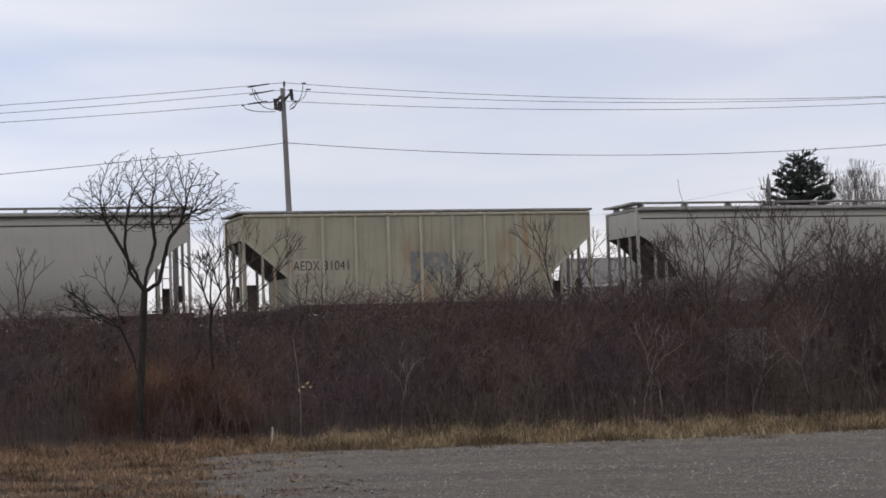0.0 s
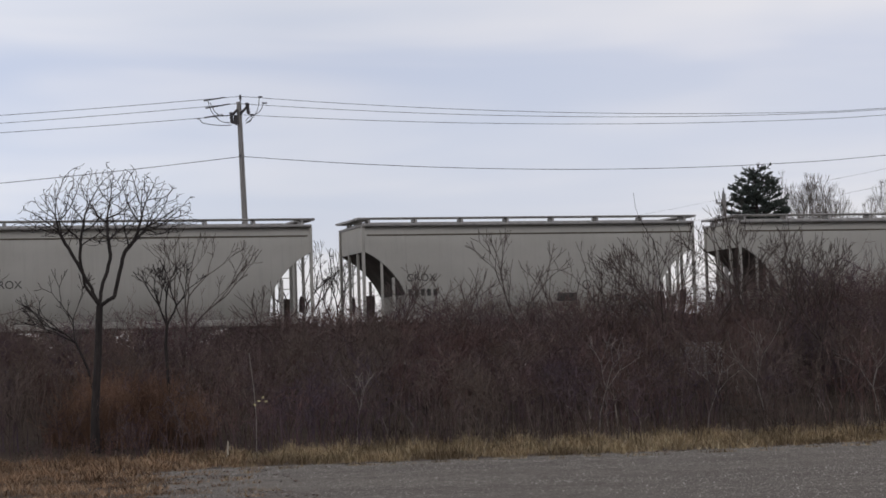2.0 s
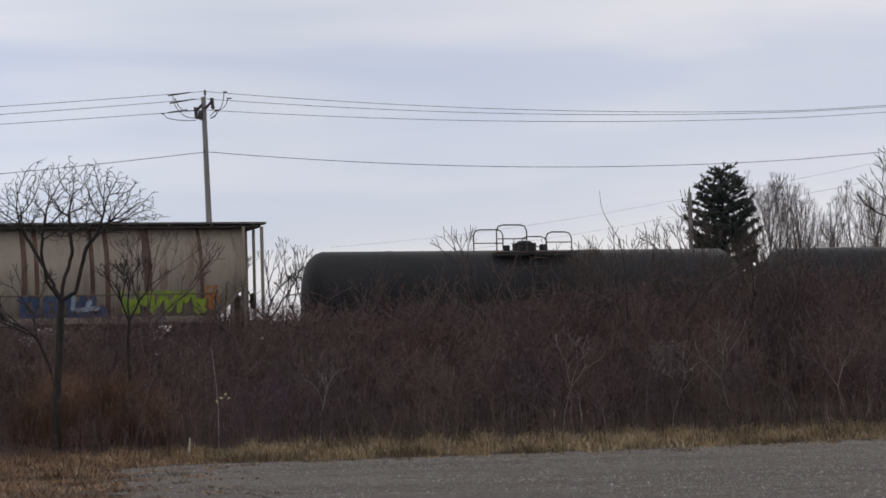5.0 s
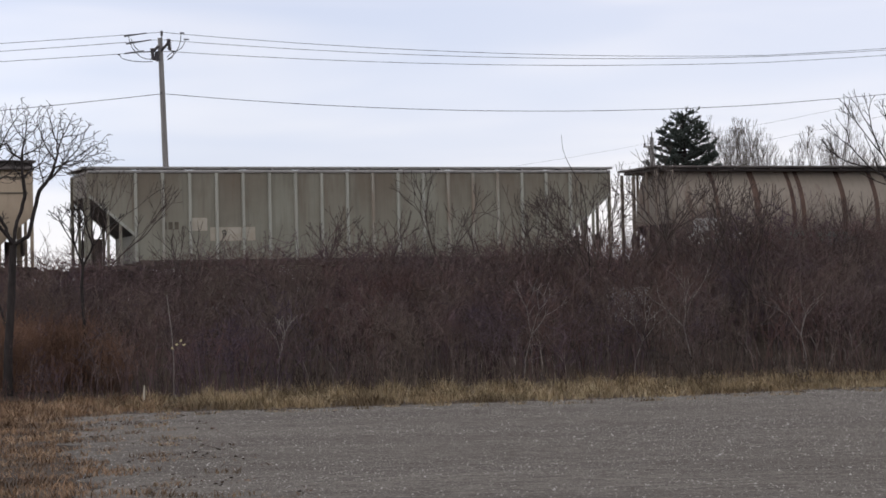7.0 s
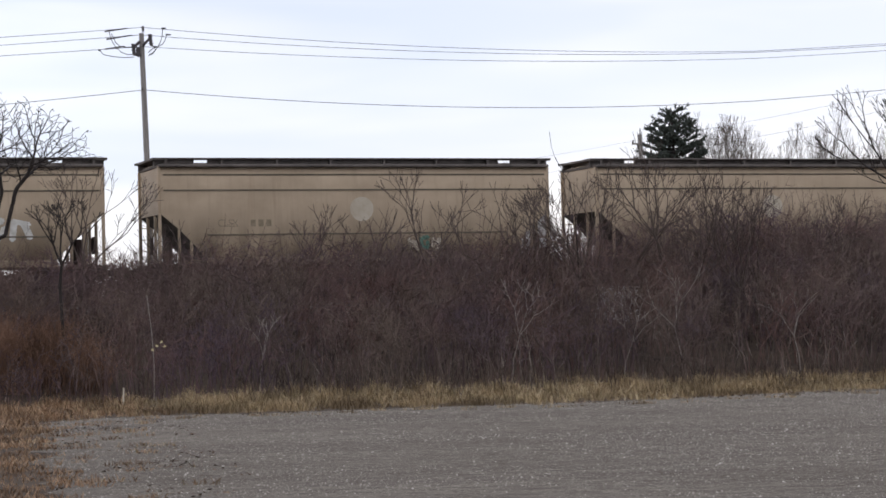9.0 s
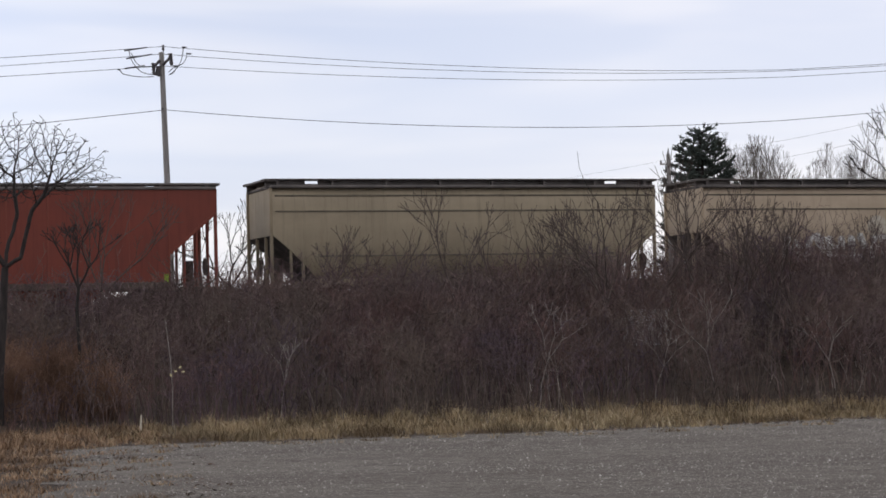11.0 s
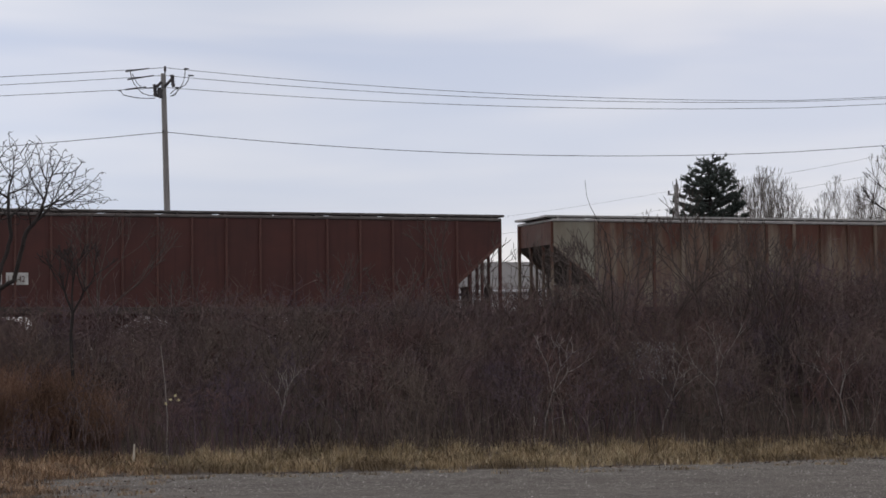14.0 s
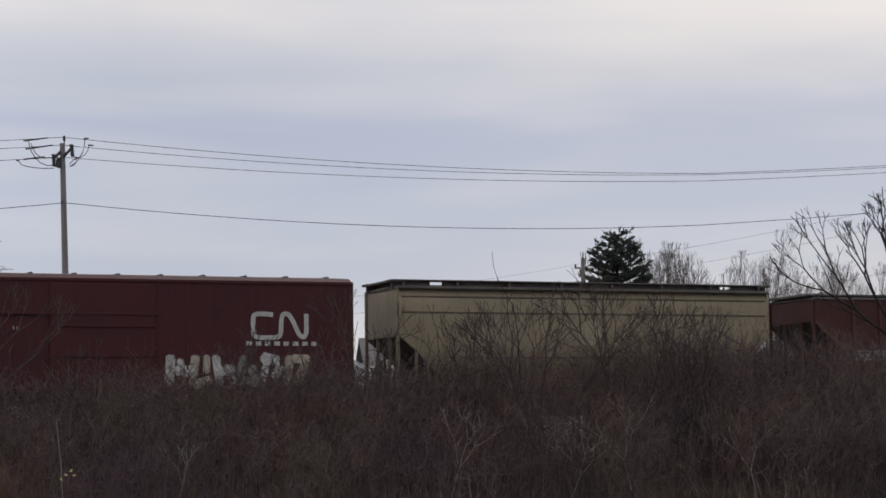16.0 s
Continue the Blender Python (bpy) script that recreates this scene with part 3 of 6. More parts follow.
def hopper(name, pitch, top, paint_mat, label, curved=False, ribs=0, rib_mat=None, bays=2, standoff=False, roof_mat=None, seams=(), slope=1.45, upright=0.95, bands=(), open_end=0.0, rib_width=0.10, drop=1.25, arch=0.0, round_top=0.0, slots=0.0, rib_depth=0.085):
    """A covered hopper with its origin on the rail under its middle. top: height of the running boards above the rail."""
    car = empty(name, Matrix(), label, "covered hopper", "cars of the freight train")
    half = pitch / 2 - 0.80
    sill = 1.22
    lift = 0.19 if standoff else (0.06 if curved else 0.10)
    peak = top - lift
    eave = peak - 0.08
    w = 1.55

    def width_at(z):
        if not curved:
            return w
        if round_top and z > 2.4:
            return w - round_top * ((z - 2.4) / (eave - 2.4)) ** 2.2
        if z > eave - 0.5:
            return w - 0.20 * ((z - eave + 0.5) / 0.5) ** 2
        if z < 2.1:
            return w - 0.24 * ((2.1 - z) / 0.9) ** 2
        return w

    b = half - 0.12 - open_end
    z1, z2 = top - upright, top - upright - drop
    n = 7 if arch else 1
    outline = [(-b, z1)]
    for k in range(1, n + 1):
        f = k / n
        fx = (1 - arch) * f + arch * math.sin(f * math.pi / 2)
        fz = (1 - arch) * f + arch * (1 - math.cos(f * math.pi / 2))
        outline.append((-b + slope * fx, z1 - drop * fz))
    inner = -b + slope
    outline += [(inner + 0.02, sill)]
    full = outline + [(-x, z) for x, z in reversed(outline)]
    body = part("body", loft("hopper_body", [ring(x, z, eave, peak, width_at) for x, z in full], curved), paint_mat, car)
    # dirty sheets under the sloped ends; their dark colour also holds the shade there
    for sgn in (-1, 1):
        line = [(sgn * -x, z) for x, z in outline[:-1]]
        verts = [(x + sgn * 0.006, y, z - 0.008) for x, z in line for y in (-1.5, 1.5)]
        part("slope_sheet", mesh_of("slope_sheet", verts, [(2 * k, 2 * k + 1, 2 * k + 3, 2 * k + 2) for k in range(len(line) - 1)], True), M["grimeshade"], body, "grimy slope sheet with shade in its dark colour")
    # ribs
    if ribs:
        span = 2 * (half - 1.6)
        rm = shared("rib", boxes(((-rib_width / 2, -rib_depth, sill), (rib_width / 2, 0.012, eave - 0.04)), bevel=0.015))
        for k in range(ribs):
            x = -span / 2 + span * k / (ribs - 1)
            for y, r in ((-w, 0), (w, math.pi)):
                part("rib", rm, rib_mat or paint_mat, body, "", Matrix.Translation((x, y, 0)) @ Matrix.Rotation(r, 4, "Z"))
    for x0, wide in bands:
        stations = [[(x, y * (width_at(z) + 0.012), z) for x, y, z in ((x0 - wide / 2, -1, z), (x0 + wide / 2, -1, z))] for z in [sill + 0.05 + (eave - sill - 0.1) * k / 8 for k in range(9)]]
        vs = [v for pair in stations for v in pair]
        fs = [(2 * k, 2 * k + 1, 2 * k + 3, 2 * k + 2) for k in range(8)]
        me = mesh_of("weld_band", vs, fs, True)
        part("weld_band", me, M["rustband"], body, "rusty brown weld band")
    for z in seams:
        cut = 0.1 if z > z1 else slope + 0.05
        for y in (-width_at(z), width_at(z)):
            part("side_seam", boxes(((-b + cut, y - 0.022, z - 0.024), (b - cut, y + 0.022, z + 0.024)), bevel=0.006), M["seam"], body)
    # flange along the slope at each end of the near and far side
    if not arch:
        ln = math.hypot(slope, drop)
        fl = shared("slope_flange", boxes(((-ln / 2, -0.035, -0.045), (ln / 2, 0.035, 0.045))))
        for sx in (-1, 1):
            for y in (-w + 0.01, w - 0.01):
                m = Matrix.Translation((sx * (b - slope / 2), y, (z1 + z2) / 2)) @ Matrix.Rotation(-sx * math.atan2(drop, slope), 4, "Y")
                part("slope_flange", fl, rib_mat or paint_mat, body, "", m)
    # lower and upper side chords
    for y in (-w, w):
        part("side_sill", boxes(((inner, y - 0.06, sill - 0.16), (-inner, y + 0.06, sill + 0.06)), bevel=0.02), M["underframe"] if not curved else paint_mat, car)
    # roof
    rl = half + 0.02
    rw = 1.24 if round_top else w + 0.05
    r = part("roof", boxes(((-rl + 0.1, -rw, eave - 0.04), (rl - 0.1, rw, eave + 0.05)), bevel=0.02), roof_mat or paint_mat, car)
    hat = shared("roof_hatch", boxes(((-0.75, -0.34, peak - 0.02), (0.75, 0.34, peak + (0.06 if standoff else 0.10))), bevel=0.03))
    k = int(pitch // 1.9)
    for i in range(k):
        part("roof_hatch", hat, roof_mat or M["galv"], r, "", Matrix.Translation((-half + 1.0 + (2 * half - 2.0) * i / (k - 1), 0, 0)))
    for y in (-1.16, 1.16):
        part("running_board", boxes(((-half - 0.08, y - 0.26, top - (0.045 if standoff else 0.07)), (half + 0.08, y + 0.26, top)), bevel=0.012), roof_mat or M["galv"], car)
        if slots:
            part("board_stringer", boxes(((-half + slots, y - 0.05, eave), (half - slots, y + 0.05, top - 0.05))), roof_mat or M["galv"], car)
            for x0, x1 in ((-half, -half + slots - 0.45), (half - slots + 0.45, half)):
                part("board_stringer", boxes(((x0, y - 0.05, eave), (x1, y + 0.05, top - 0.05))), roof_mat or M["galv"], car)
        st = shared("board_bracket", boxes(((-0.035, -0.24, eave), (0.035, 0.24, top - 0.06))))
        k = 8 if pitch < 16 else 13
        for i in range(k):
            x = -half + 0.35 + (2 * half - 0.7) * i / (k - 1)
            part("board_bracket", st, roof_mat or M["galv"], car, "", Matrix.Translation((x, y, 0)))
    for x in (-half + 0.18, half - 0.18):
        part("end_walkway", boxes(((x - 0.25, -1.4, top - 0.075), (x + 0.25, 1.4, top - 0.012))), roof_mat or M["galv"], car)
    # ends: platform, posts, ladder
    for sgn in (-1, 1):
        turn = Matrix.Rotation(0 if sgn > 0 else math.pi, 4, "Z")
        platform = part("end_platform", boxes(((half - 2.3, -1.5, 0.98), (half + 0.05, 1.5, 1.12)), ((half - 2.6, -0.25, 0.66), (half + 0.1, 0.25, 0.98)), bevel=0.02), M["underframe"], car, "", turn)
        for px, py, wide in ((half - 0.10, -1.46, 0.05), (half - 0.10, 1.46, 0.05), (half - 0.72, -1.47, 0.042), (half - 0.72, 1.47, 0.042), (half - 0.16, -0.55, 0.045), (half - 0.16, 0.55, 0.045)):
            low = 1.1
            high = peak - 0.1 if px > half - 0.5 or open_end else z1 - 0.2
            part("end_post", boxes(((px - wide, py - wide, low), (px + wide, py + wide, high)), bevel=0.01), paint_mat, platform)
        # short posts from the platform up to the slope sheet
        for back in (1.12, 1.62):
            f = (back - 0.12 - open_end) / slope
            if 0.1 < f < 0.95:
                high = z1 - drop * ((1 - arch) * f + arch * (1 - math.cos(f * math.pi / 2))) + 0.06
                for py in (-1.45, 1.45):
                    part("slope_post", boxes(((half - back - 0.045, py - 0.045, 1.1), (half - back + 0.045, py + 0.045, max(high, 1.3))), bevel=0.01), paint_mat, platform)
        lad = bmesh.new()
        y0 = -1.47 if sgn < 0 else 1.47
        for y in (y0,):
            for x in (half - 0.12, half - 0.52):
                rod(lad, (x, y - 0.03, 0.75), (x, y - 0.03, peak - 0.2), 0.022)
            for k in range(9):
                z = 0.85 + k * 0.38
                if z < peak - 0.25:
                    rod(lad, (half - 0.12, y - 0.03, z), (half - 0.52, y - 0.03, z), 0.014)
        part("ladder", lad, paint_mat, platform)
        gear = bmesh.new()
        rod(gear, (half - 0.5, 0.7, 1.12), (half - 0.5, 0.7, 2.0), 0.16, 0.16, 10)
        rod(gear, (half - 0.35, -0.9, 1.75), (half - 0.28, -0.9, 1.75), 0.28, 0.28, 14)
        rod(gear, (half - 0.9, -1.3, 1.25), (half - 0.9, 1.3, 1.25), 0.035)
        part("brake_gear", gear, M["underframe"], platform)
        add_truck(car, sgn * (half - 1.75))
    span = 2 * (half - 2.9)
    for i in range(bays):
        x = (-span / 2 + span * (i + 0.5) / bays)
        h = span / bays / 2
        vs = [(x - h * 0.9, -1.3, sill), (x + h * 0.9, -1.3, sill), (x + h * 0.9, 1.3, sill), (x - h * 0.9, 1.3, sill), (x - 0.45, -0.5, 0.35), (x + 0.45, -0.5, 0.35), (x + 0.45, 0.5, 0.35), (x - 0.45, 0.5, 0.35)]
        part("hopper_bay", mesh_of("hopper_bay", vs, [(0, 1, 5, 4), (1, 2, 6, 5), (2, 3, 7, 6), (3, 0, 4, 7), (4, 5, 6, 7)]), paint_mat, car)
    add_coupler(car, half, 0.80)
    return car


def tank_car(pitch, top, label):
    car = empty("tank_car", Matrix(), label, "tank car", "cars of the freight train")
    half = pitch / 2 - 0.85
    r = 1.47
    zc = top - r
    stations = []
    for x, k in ((-half, 0.02), (-half + 0.03, 0.35), (-half + 0.10, 0.62), (-half + 0.22, 0.82), (-half + 0.40, 0.94), (-half + 0.62, 1.0)):
        stations.append((x, k))
    stations += [(-x, k) for x, k in reversed(stations)]
    rings = [[(x, r * k * math.cos(2 * math.pi * j / 36), zc + r * k * math.sin(2 * math.pi * j / 36)) for j in range(36)] for x, k in stations]
    me = loft("tank_shell", rings)
    for p in me.polygons:
        p.use_smooth = True
    shell = part("tank_shell", me, M["black"], car)
    bandm = []
    for x in (-half * 0.62, -half * 0.3, 0.0, half * 0.3, half * 0.62):
        bm = bmesh.new()
        bmesh.ops.create_cone(bm, cap_ends=False, segments=36, radius1=r + 0.012, radius2=r + 0.012, depth=0.09, matrix=Matrix.Translation((x, 0, zc)) @ Matrix.Rotation(math.pi / 2, 4, "Y"))
        part("shell_band", bm, M["black"], shell)
    dome = bmesh.new()
    rod(dome, (0, 0, zc + r - 0.1), (0, 0, top + 0.24), 0.42, 0.42, 20)
    rod(dome, (0, 0, top + 0.24), (0, 0, top + 0.32), 0.30, 0.22, 16)
    rod(dome, (0.75, 0.1, top - 0.1), (0.75, 0.1, top + 0.2), 0.16, 0.14, 12)
    rod(dome, (-0.7, -0.1, top - 0.1), (-0.7, -0.1, top + 0.16), 0.12, 0.12, 12)
    part("manway", dome, M["black"], shell)
    rail = bmesh.new()
    z = top - 0.15
    for y in (-1.0, 1.0):
        box(rail, (-1.5, y - 0.28, z - 0.02), (1.5, y + 0.28, z + 0.03))
        # two bent pipe hoops with a gap at the ladder
        for x0, x1, up in ((-1.45, -0.35, 0.95), (0.35, 1.30, 0.70)):
            hoop = [(x0, y * 1.2, z), (x0, y * 1.2, z + up - 0.2), (x0 + 0.07, y * 1.2, z + up - 0.05), (x0 + 0.22, y * 1.2, z + up), (x1 - 0.22, y * 1.2, z + up), (x1 - 0.07, y * 1.2, z + up - 0.05), (x1, y * 1.2, z + up - 0.2), (x1, y * 1.2, z)]
            tube(rail, hoop, 0.024)
            rod(rail, (x0, y * 1.2, z + up * 0.5), (x1, y * 1.2, z + up * 0.5), 0.018)
    part("platform_railing", rail, M["underframe"], car)
    lad = bmesh.new()
    for x in (-0.25, 0.25):
        tube(lad, [(x, -1.55, 1.0), (x, -1.58, zc), (x, -1.1, top - 0.15)], 0.022)
    for k in range(8):
        rod(lad, (-0.25, -1.57, 1.1 + 0.28 * k), (0.25, -1.57, 1.1 + 0.28 * k), 0.015)
    part("ladder", lad, M["underframe"], car)
    for sgn in (-1, 1):
        turn = Matrix.Rotation(0 if sgn > 0 else math.pi, 4, "Z")
        sill = part("stub_sill", boxes(((half - 3.2, -0.3, 0.66), (half + 0.35, 0.3, 1.05)), ((half - 2.1, -1.3, 0.95), (half - 1.5, 1.3, 1.5)), ((half + 0.15, -1.45, 0.95), (half + 0.35, 1.45, 1.1)), bevel=0.03), M["underframe"], car, "", turn)
        hr = bmesh.new()
        tube(hr, [(half + 0.28, -1.4, 1.1), (half + 0.28, -1.4, 2.0), (half + 0.28, 1.4, 2.0), (half + 0.28, 1.4, 1.1)], 0.022)
        part("handrail", hr, M["underframe"], sill)
        add_truck(car, sgn * (half - 1.8))
    add_coupler(car, half + 0.33, 0.52)
    return car


def boxcar(pitch, top, label):
    car = empty("boxcar", Matrix(), label, "boxcar", "cars of the freight train")
    half = pitch / 2 - 0.60
    w, sill, eave = 1.53, 1.0, top - 0.28
    rings = [[(x, -w, sill), (x, -w, eave), (x, -w * 0.7, top - 0.1), (x, 0, top), (x, w * 0.7, top - 0.1), (x, w, eave), (x, w, sill)] for x in (-half, half)]
    body = part("body", loft("boxcar_body", rings), M["boxred"], car)
    rm = shared("side_post", boxes(((-0.04, -0.02, sill), (0.04, 0.01, eave - 0.05)), bevel=0.008))
    for k in range(13):
        x = -half + 0.12 + (2 * half - 0.24) * k / 12
        if abs(x) > 1.8 and x < half - 5.2 or x > half - 0.2:
            part("side_post", rm, M["boxred"], body, "", Matrix.Translation((x, -w, 0)))
    part("roof_edge", boxes(((-half, -w - 0.04, eave - 0.06), (half, -w + 0.05, eave + 0.04)), ((-half, w - 0.05, eave - 0.06), (half, w + 0.04, eave + 0.04)), bevel=0.012), M["boxred"], body)
    roof = bmesh.new()
    for k in range(12):
        x = -half + 0.6 + (2 * half - 1.2) * k / 11
        box(roof, (x - 0.05, -w * 0.5, top - 0.09), (x + 0.05, w * 0.5, top - 0.02))
    part("roof_seam", roof, M["darkroof"], body)
    door = part("sliding_door", boxes(((-1.6, -w - 0.08, sill + 0.05), (1.6, -w - 0.02, eave - 0.12)), bevel=0.015), M["boxred"], car)
    part("door_ledge", boxes(((-1.6, -w - 0.12, 2.9), (1.6, -w - 0.07, 2.98)), ((-1.6, -w - 0.12, 2.0), (1.6, -w - 0.07, 2.08))), M["boxred"], door)
    part("door_track", boxes(((-4.8, -w - 0.10, 3.25), (1.7, -w - 0.01, 3.33)), bevel=0.01), M["boxred"], car)
    for sgn in (-1, 1):
        lad = bmesh.new()
        for x in (half - 0.1, half - 0.5):
            rod(lad, (x, -w - 0.06, 0.7), (x, -w - 0.06, top - 0.5), 0.02)
        for k in range(8):
            rod(lad, (half - 0.1, -w - 0.06, 0.8 + 0.4 * k), (half - 0.5, -w - 0.06, 0.8 + 0.4 * k), 0.014)
        if sgn < 0:
            part("ladder", lad, M["boxred"], car, "", Matrix.Scale(-1, 4, (1, 0, 0)))
        else:
            lad.free()
        add_truck(car, sgn * (half - 2.0))
    part("center_sill", boxes(((-half, -0.3, 0.6), (half, 0.3, 1.0))), M["underframe"], car)
    add_coupler(car, half, 0.60)
    return car


# ---- markings on the near side of a car ----
def lettering(text, x, z, size, material, parent, y=-1.556, width=1.0):
    curve = bpy.data.curves.new("lettering", "FONT")
    curve.body, curve.size, curve.extrude = text, size, 0.002
    ob = new("lettering", curve)
    me = bpy.data.meshes.new_from_object(ob.evaluated_get(bpy.context.evaluated_depsgraph_get()))
    bpy.data.objects.remove(ob)
    me.name = "lettering"
    me.materials.clear()
    return part("lettering", me, material, parent, "", Matrix.Translation((x, y, z)) @ Matrix.Rotation(math.pi / 2, 4, "X") @ Matrix.Diagonal((width, 1, 1, 1)))


def panel(name, x, z, w, h, material, parent, y=-1.556, label=""):
    return part(name, boxes(((x - w / 2, y - 0.004, z - h / 2), (x + w / 2, y + 0.004, z + h / 2))), material, parent, label)


def scrawl(parent, x, z, w, h, count, materials, seed, y=-1.56):
    """Spray-painted letters without meaning: fat bent strokes side by side."""
    rng = random.Random(seed)
    for i in range(count):
        cx = x - w / 2 + w * (i + 0.5) / count
        lw = w / count
        bm = bmesh.new()
        strokes = [(cx - 0.28 * lw, z, 1.57 + rng.uniform(-0.25, 0.25), h * 0.95)]
        strokes += [(cx + rng.uniform(-0.1, 0.3) * lw, z + rng.choice((-0.36, 0.0, 0.36)) * h, rng.uniform(-0.3, 0.3), lw * 0.8) for _ in range(rng.choice((1, 2, 2)))]
        strokes.append((cx + 0.25 * lw, z + rng.uniform(-0.2, 0.2) * h, rng.choice((1.1, 1.57, 2.0)), h * rng.uniform(0.5, 0.9)))
        for k, (px, pz, ang, ln) in enumerate(strokes):
            t = rng.uniform(0.22, 0.32) * min(h, lw * 1.3)
            m = Matrix.Translation((px, y - 0.0015 * k, pz)) @ Matrix.Rotation(-ang, 4, "Y") @ Matrix.Diagonal((ln, 0.006, t, 1))
            bmesh.ops.create_cube(bm, size=1, matrix=m)
        bmesh.ops.bevel(bm, geom=[e for e in bm.edges if abs((e.verts[0].co - e.verts[1].co).y) > 0.003], offset=0.05, segments=2, affect="EDGES")
        part("graffiti_stroke", bm, materials[i % len(materials)], parent, "spray-painted graffiti stroke")


def ribbon(points, width):
    """A flat band of even width along a smoothed line in the plane of a car's side."""
    for _ in range(2):
        soft = [points[0]]
        for (x0, z0), (x1, z1) in zip(points, points[1:]):
            soft += [(0.75 * x0 + 0.25 * x1, 0.75 * z0 + 0.25 * z1), (0.25 * x0 + 0.75 * x1, 0.25 * z0 + 0.75 * z1)]
        points = soft + [points[-1]]
    bm = bmesh.new()
    rows = []
    for k, (x, z) in enumerate(points):
        (xa, za), (xb, zb) = points[max(k - 1, 0)], points[min(k + 1, len(points) - 1)]
        ln = math.hypot(xb - xa, zb - za)
        nx, nz = -(zb - za) / ln * width / 2, (xb - xa) / ln * width / 2
        rows.append([bm.verts.new((x + e * nx, y, z + e * nz)) for e, y in ((-1, -0.004), (1, -0.004), (1, 0.004), (-1, 0.004))])
    for r0, r1 in zip(rows, rows[1:]):
        for j in range(4):
            bm.faces.new((r0[j], r0[(j + 1) % 4], r1[(j + 1) % 4], r1[j]))
    bm.faces.new(rows[0][::-1])
    bm.faces.new(rows[-1])
    bmesh.ops.recalc_face_normals(bm, faces=bm.faces[:])
    return bm


def disc(parent, x, z, r, material, name, label="", y=-1.556):
    bm = bmesh.new()
    bmesh.ops.create_cone(bm, cap_ends=True, segments=28, radius1=r, radius2=r, depth=0.008, matrix=Matrix.Translation((x, y, z)) @ Matrix.Rotation(math.pi / 2, 4, "X"))
    return part(name, bm, material, parent, label)


# joints between the cars along the train at the start, front first
JOINTS = [17.5, 3.7, -10.1, -23.93, -37.7, -51.36, -70.2, -87.81, -107.1, -126.95, -141.98, -157.08, -172.1, -187.13, -206.93, -227.21, -247.05, -262.17, -279.3]
CARS = []


def place_car(make, index, *args, **kw):
    pitch = JOINTS[index] - JOINTS[index + 1]
    car = make(*args[:1], pitch, *args[1:], **kw) if make is hopper else make(pitch, *args, **kw)
    CARS.append((car, (JOINTS[index] + JOINTS[index + 1]) / 2 + ({5: 0.0, 6: 0.3}[index] if make is tank_car else 0.25)))
    return car, pitch


